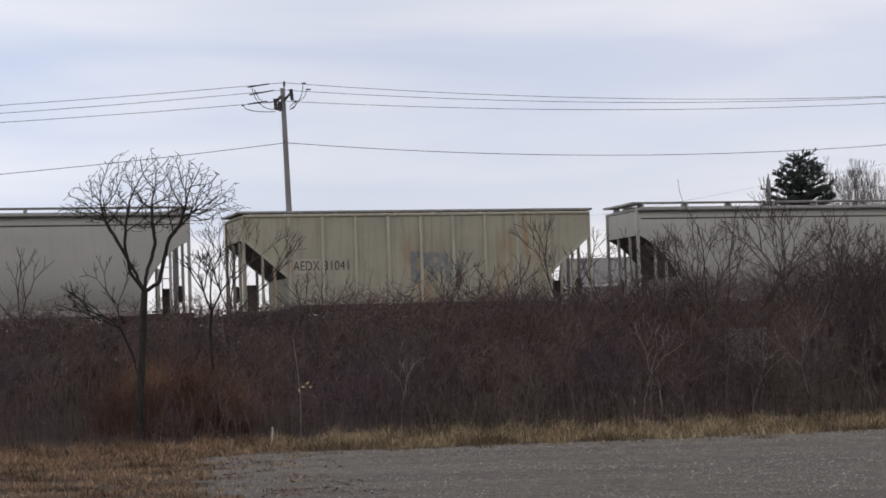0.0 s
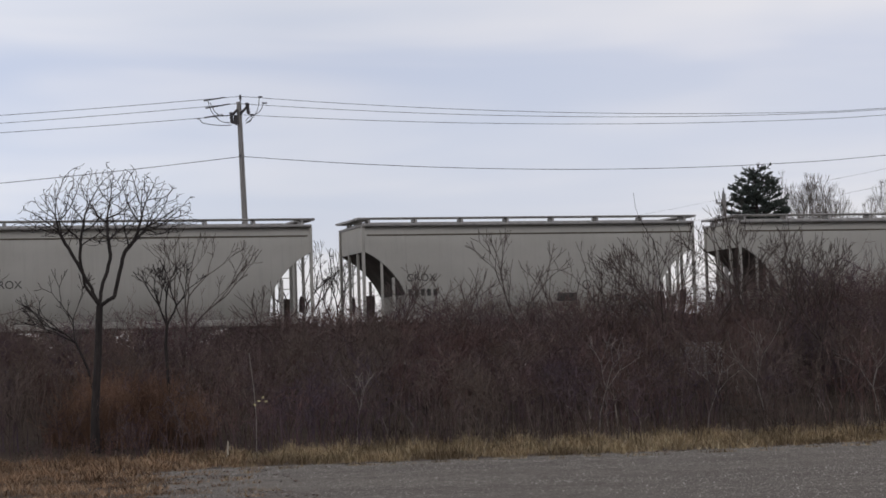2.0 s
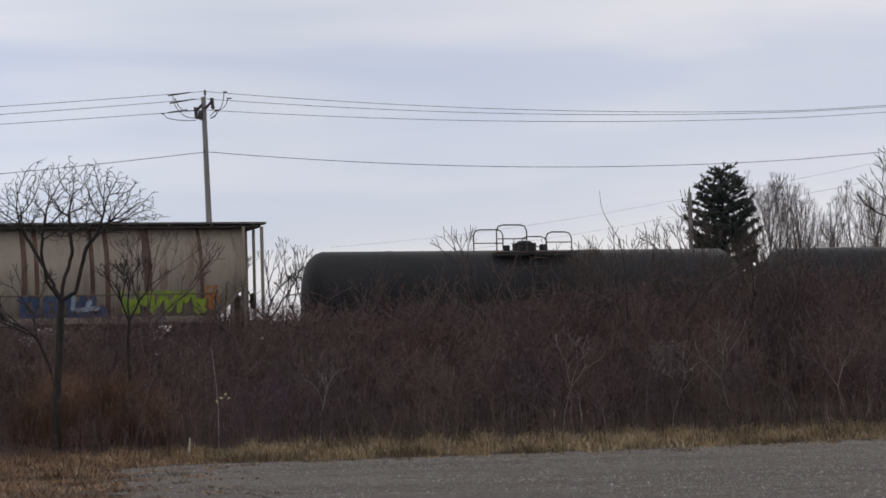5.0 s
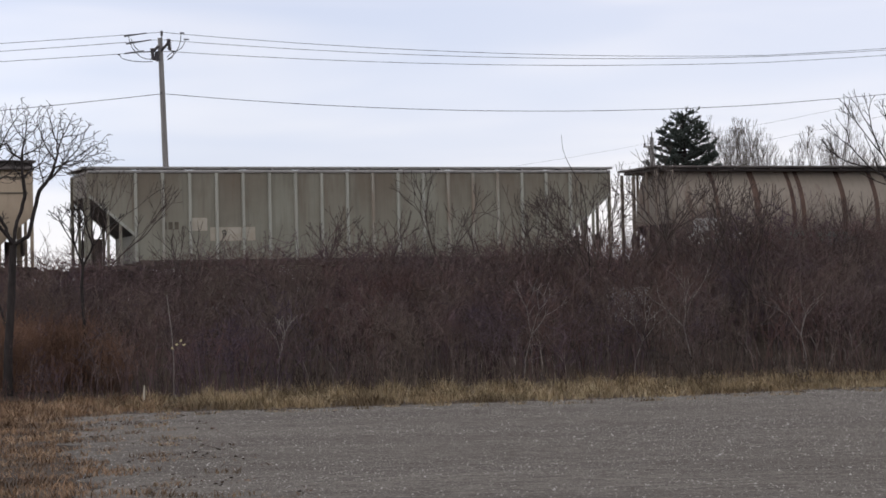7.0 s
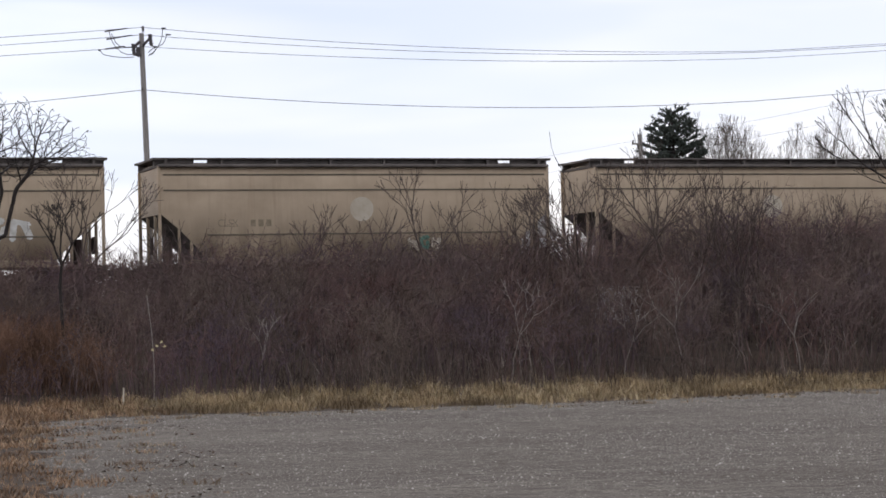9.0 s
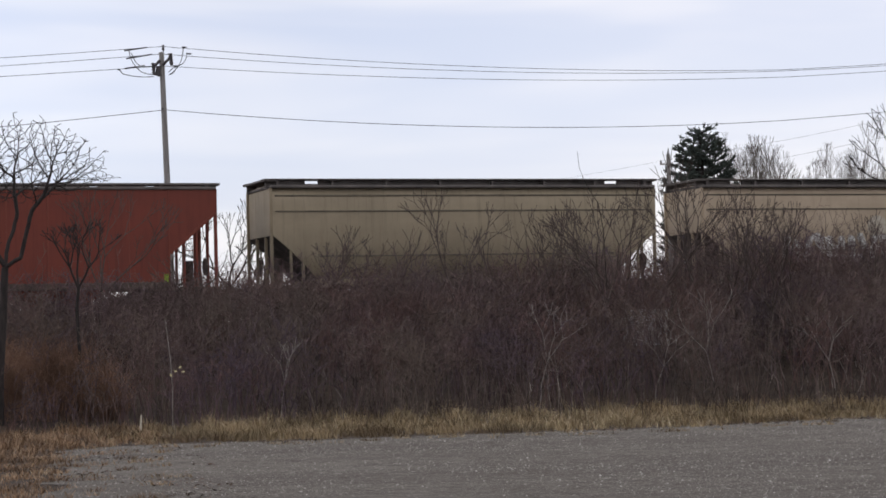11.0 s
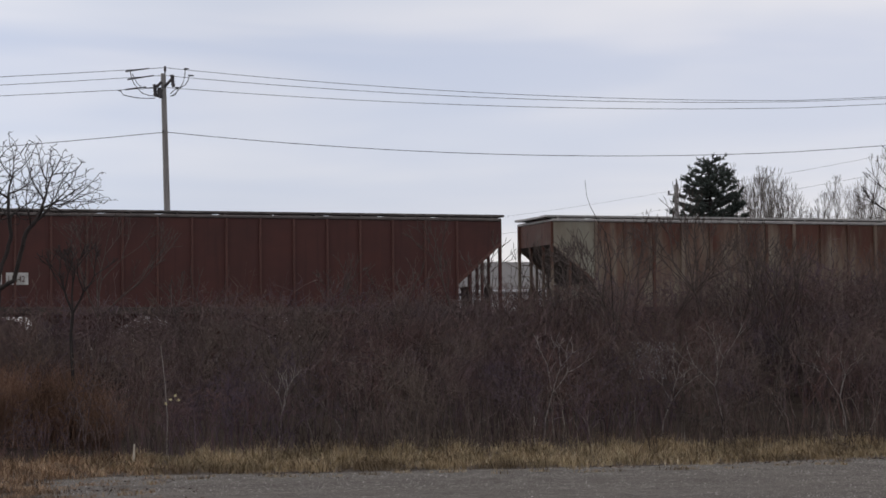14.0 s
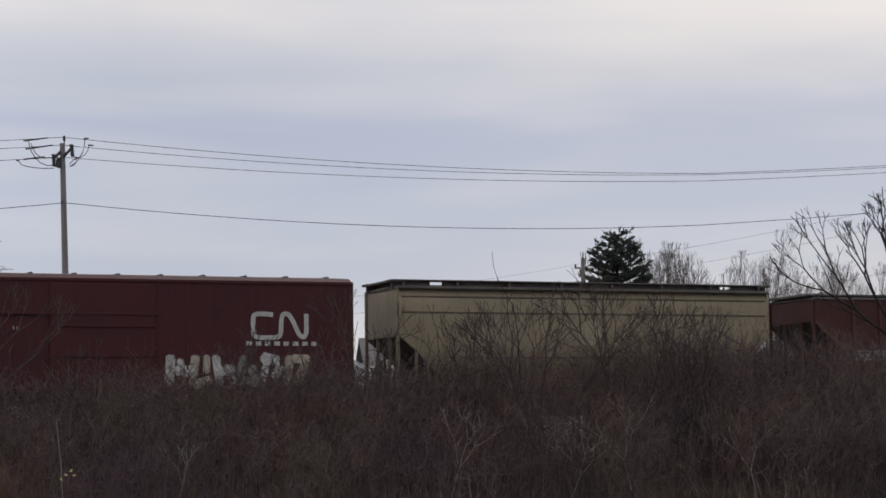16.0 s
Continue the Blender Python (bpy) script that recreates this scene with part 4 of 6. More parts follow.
def build_train():
    grey = "pale grey covered hopper with curved sides and raised running boards"
    c, p = place_car(hopper, 0, "covered_hopper", 4.58, M["grey"], grey, curved=True, standoff=True, roof_mat=M["galv"], seams=(4.0,), upright=1.15, slope=1.4, drop=1.45, arch=0.45)
    panel("placard", p / 2 - 3.97, 1.63, 0.38, 0.24, M["ink"], c)
    c, p = place_car(hopper, 1, "covered_hopper", 4.40, M["cream"], "cream ribbed covered hopper with rust streaks and blue graffiti", ribs=9, rib_mat=M["ribcream"])
    panel("worn_mark", -3.85, 2.56, 1.05, 0.5, M["patch"], c, -1.552)
    lettering("AEDX", -4.38, 2.42, 0.44, M["ink"], c, -1.556, 0.78)
    lettering("31041", -3.36, 2.42, 0.44, M["ink"], c, -1.556, 0.85)
    scrawl(c, 0.47, 2.45, 1.7, 1.15, 3, [M["blueink"]], 5)
    c, p = place_car(hopper, 2, "covered_hopper", 4.60, M["grey"], grey, curved=True, standoff=True, roof_mat=M["galv"], seams=(4.0,), upright=1.15, slope=1.4, drop=1.45, arch=0.45)
    lettering("GROX", -4.51, 2.43, 0.36, M["ink"], c)
    lettering("21928", -4.51, 1.95, 0.34, M["ink"], c)
    disc(c, -1.70, 2.24, 0.13, M["white"], "round_mark")
    disc(c, -1.70, 2.24, 0.06, M["ink"], "round_mark", "", -1.561)
    panel("placard", -1.2, 1.6, 0.34, 0.2, M["ink"], c)
    c, p = place_car(hopper, 3, "covered_hopper", 4.60, M["grey"], grey, curved=True, standoff=True, roof_mat=M["galv"], seams=(4.0,), upright=1.15, slope=1.4, drop=1.45, arch=0.45)
    lettering("GROX", -4.53, 2.43, 0.36, M["ink"], c)
    for k in range(5):
        panel("worn_mark", -4.42 + 0.22 * k, 2.05, 0.13, 0.23, M["ink"], c)
    disc(c, 1.92, 2.22, 0.16, M["ink"], "round_mark")
    disc(c, 1.92, 2.22, 0.125, M["grey"], "round_mark", "", -1.561)
    panel("placard", 1.19, 1.80, 0.72, 0.28, M["ink"], c)
    panel("placard", 3.05, 1.75, 0.2, 0.22, M["ink"], c)
    panel("placard", 3.29, 1.75, 0.2, 0.22, M["ink"], c)
    c, p = place_car(hopper, 4, "covered_hopper", 4.60, M["grey"], grey, curved=True, standoff=True, roof_mat=M["galv"], seams=(4.0,), upright=1.15, slope=1.4, drop=1.45, arch=0.45)
    lettering("GROX", -4.61, 2.42, 0.36, M["ink"], c)
    c, p = place_car(tank_car, 5, 3.42, "black tank car with a railed top platform")
    panel("placard", 4.2, 1.75, 0.5, 0.16, M["white"], c, -1.47)
    place_car(tank_car, 6, 3.42, "black tank car with a grimy rust-brown shell")
    c, p = place_car(hopper, 7, "covered_hopper", 4.35, M["tanband"], "faded tan covered hopper with rusty bands and graffiti", curved=True, bays=3, roof_mat=M["darkroof"], open_end=0.55, upright=2.0, slope=1.1, round_top=0.72,
                     bands=[(-6.42, 0.14), (-4.85, 0.24), (-3.42, 0.16), (-3.04, 0.18), (-1.38, 0.2), (-0.05, 0.18), (0.97, 0.17), (1.36, 0.14), (3.13, 0.15), (3.62, 0.16), (4.93, 0.26), (6.7, 0.12)], seams=(2.0,))
    panel("worn_mark", -6.85, 2.28, 1.1, 0.44, M["white"], c, -1.553)
    panel("worn_mark", -6.54, 1.82, 2.15, 0.44, M["white"], c, -1.550)
    lettering("11754", -7.05, 1.69, 0.38, M["ink"], c, -1.562)
    lettering("AEX", -7.12, 2.14, 0.39, M["ink"], c, -1.562)
    scrawl(c, 7.0, 1.9, 0.5, 0.9, 2, [M["orange"]], 14)
    scrawl(c, -2.7, 1.72, 3.4, 0.6, 6, [M["teal"]], 8)
    scrawl(c, 2.2, 1.62, 2.9, 0.8, 4, [M["navy"]], 9)
    scrawl(c, 2.75, 1.75, 0.9, 0.55, 1, [M["sky_blue"]], 13, -1.572)
    scrawl(c, 5.4, 1.75, 2.8, 0.8, 6, [M["lime"]], 10)
    c, p = place_car(hopper, 8, "covered_hopper", 4.30, M["green"], "long grey-green ribbed covered hopper", ribs=18, rib_mat=M["ribpale"], bays=3, roof_mat=M["galv"])
    panel("worn_mark", -5.5, 2.42, 0.62, 0.42, M["patch"], c)
    panel("worn_mark", -4.35, 2.10, 1.5, 0.44, M["patch"], c)
    lettering("9", -4.72, 1.98, 0.36, M["ink"], c, -1.566)
    for k in range(3):
        panel("worn_mark", -6.6 + 0.2 * k, 2.38, 0.13, 0.24, M["seam"], c)
    tan = "tan covered hopper with curved sides and a round white patch"
    for i, mat in ((9, "tan"), (10, "tan"), (11, "tan"), (12, "khaki")):
        c, p = place_car(hopper, i, "covered_hopper", 4.50, M[mat], tan if i < 11 else ("tan covered hopper with white graffiti" if i == 11 else "dull khaki covered hopper with dark stains"), curved=True, seams=(3.95, 3.45, 2.02), roof_mat=M["darkroof"], upright=1.8, slope=1.45, drop=1.4, arch=0.12, standoff=True, slots=1.75)
        if i < 12:
            disc(c, 0.05, 2.82, 0.40, M["patch"], "round_patch", "faded round white patch")
            lettering("CLSX", -4.79, 2.28, 0.34, M["faintmark"], c, -1.556, 0.85)
            for k in range(3):
                panel("worn_mark", -3.62 + 0.26 * k, 2.39, 0.17, 0.22, M["faintmark"], c)
        if i == 11:
            scrawl(c, -1.6, 2.1, 4.2, 0.9, 5, [M["white"]], 21)
            scrawl(c, 3.6, 2.2, 1.6, 0.7, 2, [M["white"]], 22)
        if i == 10:
            scrawl(c, 2.2, 1.7, 1.2, 0.45, 3, [M["patch"], M["teal"], M["patch"]], 23)
    c, p = place_car(hopper, 13, "covered_hopper", 4.36, M["red"], "oxide red covered hopper with pale graffiti", ribs=13, bays=3, rib_width=0.05, rib_depth=0.02, rib_mat=M["ribred"], roof_mat=M["darkroof"])
    lettering("AEX", -6.23, 2.12, 0.36, M["white"], c)
    lettering("198", -6.23, 1.82, 0.32, M["white"], c)
    lettering("84", -5.23, 1.82, 0.32, M["white"], c)
    for dx, dz, r in ((0, 0, 0.17), (0.1, -0.24, 0.12), (0.22, -0.45, 0.1)):
        disc(c, -1.84 + dx, 2.08 + dz, r, M["patch"], "paint_blot")
    panel("reflector", -3.45, 1.78, 0.07, 0.28, M["orange"], c)
    panel("reflector", -0.45, 1.86, 0.3, 0.1, M["patch"], c)
    scrawl(c, -3.4, 1.62, 1.6, 0.4, 4, [M["pink"], M["patch"]], 31)
    panel("reflector", 8.0 - 0.6, 1.4, 0.14, 0.24, M["lime"], c)
    c, p = place_car(hopper, 14, "covered_hopper", 4.26, M["rusty"], "rust-streaked grey ribbed covered hopper", ribs=16, rib_mat=M["ribrust"], bays=3, roof_mat=M["galv"])
    end = -(p / 2 - 0.92)
    outline = [(end, 4.06), (end, 3.32), (end + 1.42, 2.10), (end + 1.48, 2.10), (end + 1.48, 4.06)]
    verts = [(x, y, z) for y in (-1.558, -1.548) for x, z in outline]
    faces = [(0, 1, 2, 3, 4), (9, 8, 7, 6, 5)] + [(k, (k + 1) % 5, 5 + (k + 1) % 5, 5 + k) for k in range(5)]
    part("end_panel", mesh_of("end_panel", verts, faces), M["green"], c, "pale repainted panel without rust")
    lettering("20", -7.1, 1.5, 0.36, M["ink"], c)
    lettering("1019", -6.4, 1.5, 0.36, M["ink"], c)
    panel("placard", 5.96, 1.75, 0.4, 0.32, M["ink"], c)
    panel("placard", -2.12, 1.75, 0.4, 0.32, M["ink"], c)
    c, p = place_car(hopper, 15, "covered_hopper", 4.24, M["maroon"], "dark maroon ribbed covered hopper with white number boxes", ribs=15, bays=3, roof_mat=M["darkroof"], rib_width=0.06, rib_mat=M["ribmaroon"])
    for x, txt in ((-7.16, "AEX"), (-6.38, "11542")):
        panel("number_box", x, 2.13, 0.66, 0.36, M["white"], c)
        lettering(txt, x - 0.3, 2.03, 0.27 if len(txt) > 3 else 0.31, M["maroon"], c, -1.566, 0.8)
    c, p = place_car(hopper, 16, "covered_hopper", 4.50, M["oldtan"], "grimy olive-tan covered hopper with curved sides", curved=True, seams=(3.95, 3.45, 2.02), roof_mat=M["darkroof"], upright=1.8, slope=1.45, drop=1.4, arch=0.12, standoff=True, slots=1.75)
    disc(c, 0.0, 2.84, 0.42, M["oldpatch"], "round_patch", "faded round white patch")
    panel("placard_frame", 3.71, 1.66, 0.62, 0.42, M["oldpatch"], c)
    for dx in (-0.14, 0.14):
        panel("placard", 3.71 + dx, 1.66, 0.22, 0.32, M["ink"], c, -1.566)
    lettering("CLSX", -4.70, 2.22, 0.34, M["faintmark"], c, -1.556, 0.85)
    for k in range(3):
        panel("worn_mark", -3.5 + 0.26 * k, 2.33, 0.17, 0.22, M["faintmark"], c)
    c, p = place_car(boxcar, 17, 4.60, "boxcar red sliding-door boxcar with white logo and graffiti")
    pts = [(-0.22, 0.50), (-0.60, 0.53), (-0.84, 0.50), (-0.86, 0.30), (-0.86, 0.02), (-0.82, -0.18), (-0.60, -0.21), (-0.22, -0.21), (0.0, -0.18), (0.04, 0.02), (0.05, 0.36), (0.10, 0.52), (0.24, 0.54), (0.36, 0.44), (0.52, 0.10), (0.64, -0.14), (0.78, -0.20), (0.86, -0.08), (0.86, 0.22), (0.86, 0.54)]
    logo = ribbon(pts, 0.145)
    part("logo", logo, M["white"], c, "white ribbon-shaped logo", Matrix.Translation((5.55, -1.545, 2.82)))
    for k in range(8):
        panel("worn_mark", 4.56 + 0.30 * k, 2.43, 0.18, 0.13, M["white"], c, -1.54)
    scrawl(c, 4.15, 1.6, 4.5, 1.0, 6, [M["white"], M["patch"], M["white"], M["blueink"]], 41, -1.545)
    for k, x in enumerate((-2.62, -1.06)):
        disc(c, x, 2.85 - 0.28 * k, 0.07, M["white"], "reflector", "", -1.54)


build_train()

# ---- utility poles and wires ----
POLE = Vector((-5.62, 77.5, 2.1))


def build_pole():
    pole = empty("utility_pole", Matrix.Translation(POLE), "weathered grey wooden utility pole with insulators and jumpers", "utility pole")
    shaft = bmesh.new()
    rod(shaft, (0.20, 0, -0.3), (0.10, 0, 4.5), 0.13, 0.108, 16)
    rod(shaft, (0.10, 0, 4.5), (-0.03, 0, 9.72), 0.108, 0.085, 16)
    part("shaft", shaft, M["wood"], pole)
    pin = bmesh.new()
    rod(pin, (0.03, 0, 9.6), (0.03, 0, 9.86), 0.022)
    rod(pin, (0.03, 0, 9.80), (0.03, 0, 9.97), 0.05, 0.038, 10)
    part("top_pin", pin, M["porcelain"], pole)
    for tilt, foot, head in ((-0.25, (-0.08, -0.1, 9.42), (-0.30, -0.16, 9.20)), (0.22, (0.02, -0.1, 9.28), (0.27, -0.16, 9.52))):
        br = bmesh.new()
        rod(br, foot, head, 0.055, 0.045, 8)
        part("cutout_bracket", br, M["porcelain"], pole)
        cut = bmesh.new()
        x, y, z = head
        lean = 0.05 if tilt > 0 else 0.03
        rod(cut, (x + lean, y, z - 0.26), (x - 0.01, y, z + 0.14), 0.055, 0.05, 10)
        for k in range(4):
            zz = z - 0.2 + 0.1 * k
            rod(cut, (x + lean * (0.8 - 0.25 * k), y, zz), (x + lean * (0.8 - 0.25 * k), y, zz + 0.035), 0.085, 0.07, 10)
        rod(cut, (x + lean + 0.01, y, z - 0.28), (x + 0.06, y - 0.06, z + 0.1), 0.022)
        part("fuse_cutout", cut, M["porcelain"], pole, "dark ribbed porcelain fuse cutout")
    side = bmesh.new()
    rod(side, (-0.16, -0.1, 8.92), (-0.14, -0.1, 9.22), 0.085, 0.07, 12)
    rod(side, (-0.16, -0.1, 8.90), (0.0, -0.04, 8.98), 0.03)
    part("surge_arrester", side, M["porcelain"], pole)
    bolt = bmesh.new()
    rod(bolt, (-0.02, -0.2, 7.78), (-0.02, 0.2, 7.78), 0.04)
    part("wire_bolt", bolt, M["porcelain"], pole)
    # jumpers that hang from the dead-ended lines to the cutouts
    for pts in ([(-1.12, 0, 9.80), (-1.10, 0, 9.66), (-1.02, 0, 9.42), (-0.88, 0, 9.22), (-0.72, 0, 9.07), (-0.52, 0, 8.99), (-0.30, 0, 8.98)],
                [(-1.50, 0, 9.16), (-1.42, 0, 9.12), (-1.36, 0, 9.02), (-1.20, 0, 8.97), (-0.95, 0, 8.92), (-0.60, 0, 8.89), (-0.30, 0, 8.90)],
                [(-1.05, 0, 9.72), (-0.90, 0, 9.40), (-0.74, 0, 9.26), (-0.55, 0, 9.24), (-0.32, 0, 9.26)],
                [(0.71, 0, 9.90), (0.68, 0, 9.62), (0.63, 0, 9.42), (0.50, 0, 9.20), (0.36, 0, 9.05), (0.20, 0, 8.95)],
                [(0.85, 0, 9.67), (0.79, 0, 9.48), (0.70, 0, 9.34), (0.52, 0, 9.24), (0.34, 0, 9.18), (0.20, 0, 9.04)],
                [(0.40, 0, 9.26), (0.44, 0, 9.14), (0.38, 0, 9.02), (0.24, 0, 8.96)]):
        part("jumper_wire", tube(bmesh.new(), pts, 0.014), M["wire"], pole)
    for x0, z0, x1, z1 in ((-1.28, 9.80, -0.50, 9.90), (-1.22, 9.53, -0.34, 9.66), (-1.28, 9.19, -0.60, 9.28), (0.66, 9.88, 0.82, 9.88), (0.80, 9.66, 0.98, 9.65), (0.36, 9.25, 0.50, 9.25), (-1.52, 9.16, -1.42, 9.17)):
        bm = bmesh.new()
        rod(bm, (x0, 0, z0), (x1, 0, z1), 0.028, 0.022, 6)
        part("dead_end_clamp", bm, M["porcelain"], pole)
    return pole


build_pole()


def wire(name, points, r, label):
    tagged(part(name, tube(bmesh.new(), points, r), M["wire"]), label, "overhead wire", "wires between the poles")


def span(u0, z0, u1, z1, u2, z2, n=28, off=0.0):
    """Places along a sagging wire through three (distance, height) pairs, measured along the line of poles."""
    c = np.polyfit([u0, u1, u2], [z0, z1, z2], 2)
    us = np.linspace(u0, u2, n)
    return [Vector((POLE.x, POLE.y, 0)) + ALONG * u + ACROSS * off + Vector((0, 0, float(np.polyval(c, u)))) for u in us]


def build_wires():
    thin = "thin grey overhead power line sagging between poles"
    for z0, zr1, zr2, zr3, zl, off in ((12.02, 11.52, 11.62, 12.14, 11.18, 0.0), (11.78, 11.38, 11.59, 12.08, 10.92, 0.15), (11.34, 11.06, 11.33, 11.86, 10.57, -0.15)):
        wire("primary_wire", span(0, z0, 11.8, zr1, 23.6, zr2, 30, off), 0.0095, thin)
        wire("primary_wire", span(23.6, zr2, 30.9, zr3, 44, zr3 + 1.3, 12, off), 0.0095, "thin grey overhead power line climbing to a pole")
        wire("primary_wire", span(-33, zl - 0.9, -10, zl, 0, z0, 24, off), 0.0095, thin)
    low = "lower grey overhead cable between poles"
    wire("neutral_wire", span(0, 9.87, 11.7, 9.38, 23.5, 9.72, 32), 0.0115, low)
    wire("neutral_wire", span(23.5, 9.72, 27.3, 10.04, 44, 11.8, 10), 0.0115, low)
    wire("neutral_wire", span(-33, 7.6, -10, 8.80, 0, 9.86, 24), 0.0115, low)
    far = empty("utility_pole", Matrix.Translation((12.84, 86.5, 2.1)), "distant wooden utility pole beside a dark pine", "utility pole")
    sh = bmesh.new()
    rod(sh, (0, 0, -0.2), (0.03, 0, 6.62), 0.105, 0.08, 10)
    part("shaft", sh, M["wood"], far)
    part("crossarm", boxes(((-0.30, -0.04, 6.22), (0.10, 0.04, 6.28))), M["wood"], far)
    ins = bmesh.new()
    rod(ins, (-0.26, 0, 6.28), (-0.26, 0, 6.40), 0.035, 0.028, 8)
    part("insulator", ins, M["porcelain"], far)
    part("top_pin", rod(bmesh.new(), (0.03, 0, 6.6), (0.03, 0, 6.85), 0.025, 0.02, 8), M["porcelain"], far)
    for dz, dx in ((0.0, 0), (-0.63, 0.1), (-2.3, 0.1)):
        pts = [Vector((12.9 + dx + 14.4 * f, 86.5 - 5.4 * f, 8.52 + dz + 2.6 * f - 1.1 * f * (1 - f))) for f in np.linspace(0, 1, 14)]
        wire("service_wire", pts, 0.0045, "faint distant service cable")
        pts = [Vector((12.9 + dx - 14.4 * f, 86.5 + 2.2 * f, 8.52 + dz - 1.5 * f - 0.9 * f * (1 - f))) for f in np.linspace(0, 1, 10)]
        wire("service_wire", pts, 0.0035, "faint distant service cable")


build_wires()


# ---- trees ----
def grow(rng, start, direction, length, radius, depth, out, spread=0.5, lift=0.12, shrink=0.74, flat=0.7):
    """Forking branches; out collects (a, b, radius a, radius b)."""
    p, d = Vector(start), Vector(direction).normalized()
    segs = 3
    for k in range(segs):
        d = (d + Vector((rng.uniform(-1, 1), rng.uniform(-1, 1) * flat, rng.uniform(-0.8, 1))) * 0.16 + Vector((0, 0, lift))).normalized()
        q = p + d * (length / segs)
        r0, r1 = radius * (1 - 0.3 * k / segs), radius * (1 - 0.3 * (k + 1) / segs)
        out.append((p.copy(), q.copy(), r0, r1))
        p = q
        if depth > 0 and k == 1 and rng.random() < 0.45:
            side = (d + Vector((rng.uniform(-1, 1), rng.uniform(-1, 1) * flat, rng.uniform(-0.2, 0.6))) * 0.8).normalized()
            grow(rng, p, side, length * 0.55, radius * 0.5, depth - 2 if depth > 1 else 0, out, spread, lift, shrink, flat)
    if depth > 0:
        axis = d.cross(Vector((rng.uniform(-1, 1), rng.uniform(-1, 1), rng.uniform(-0.3, 0.3)))).normalized()
        for sgn in (-1, 1) if rng.random() < 0.8 else (-1, 0.15, 1):
            nd = Matrix.Rotation(sgn * spread * rng.uniform(0.7, 1.3), 3, axis) @ d
            grow(rng, p, nd, length * shrink * rng.uniform(0.85, 1.1), radius * 0.68, depth - 1, out, spread, lift, shrink, flat)


def bare_tree(name, base, trunk, limbs, seed, label, material="bark", length=1.0, radius=0.09, depth=5, spread=0.42, lift=0.1, shrink=0.76, min_r=0.008, category="tree", flat=0.8, trunk_r=None):
    """trunk: offsets from the base up to the fork; limbs: directions of the main limbs."""
    rng = random.Random(seed)
    tree = empty(name, Matrix.Translation(base), label, category)
    tr = bmesh.new()
    r = trunk_r or radius * 1.35
    pts = [Vector((0, 0, -0.15))] + [Vector(p) for p in trunk]
    for k, (a, b) in enumerate(zip(pts, pts[1:])):
        rod(tr, a, b, r * (1 - 0.35 * k / len(pts)), r * (1 - 0.35 * (k + 1) / len(pts)), 9)
    part("trunk", tr, M[material], tree)
    out = []
    for d in limbs:
        grow(rng, pts[-1], d, length * rng.uniform(0.9, 1.1), radius, depth, out, spread, lift, shrink, flat)
    a, b, ra, rb = ([list(o[i]) if i < 2 else o[i] for o in out] for i in range(4))
    part("crown", sticks_mesh("crown", a, b, np.maximum(ra, min_r), np.maximum(rb, min_r), 4), M[material], tree, "leafless forking branches")
    return tree


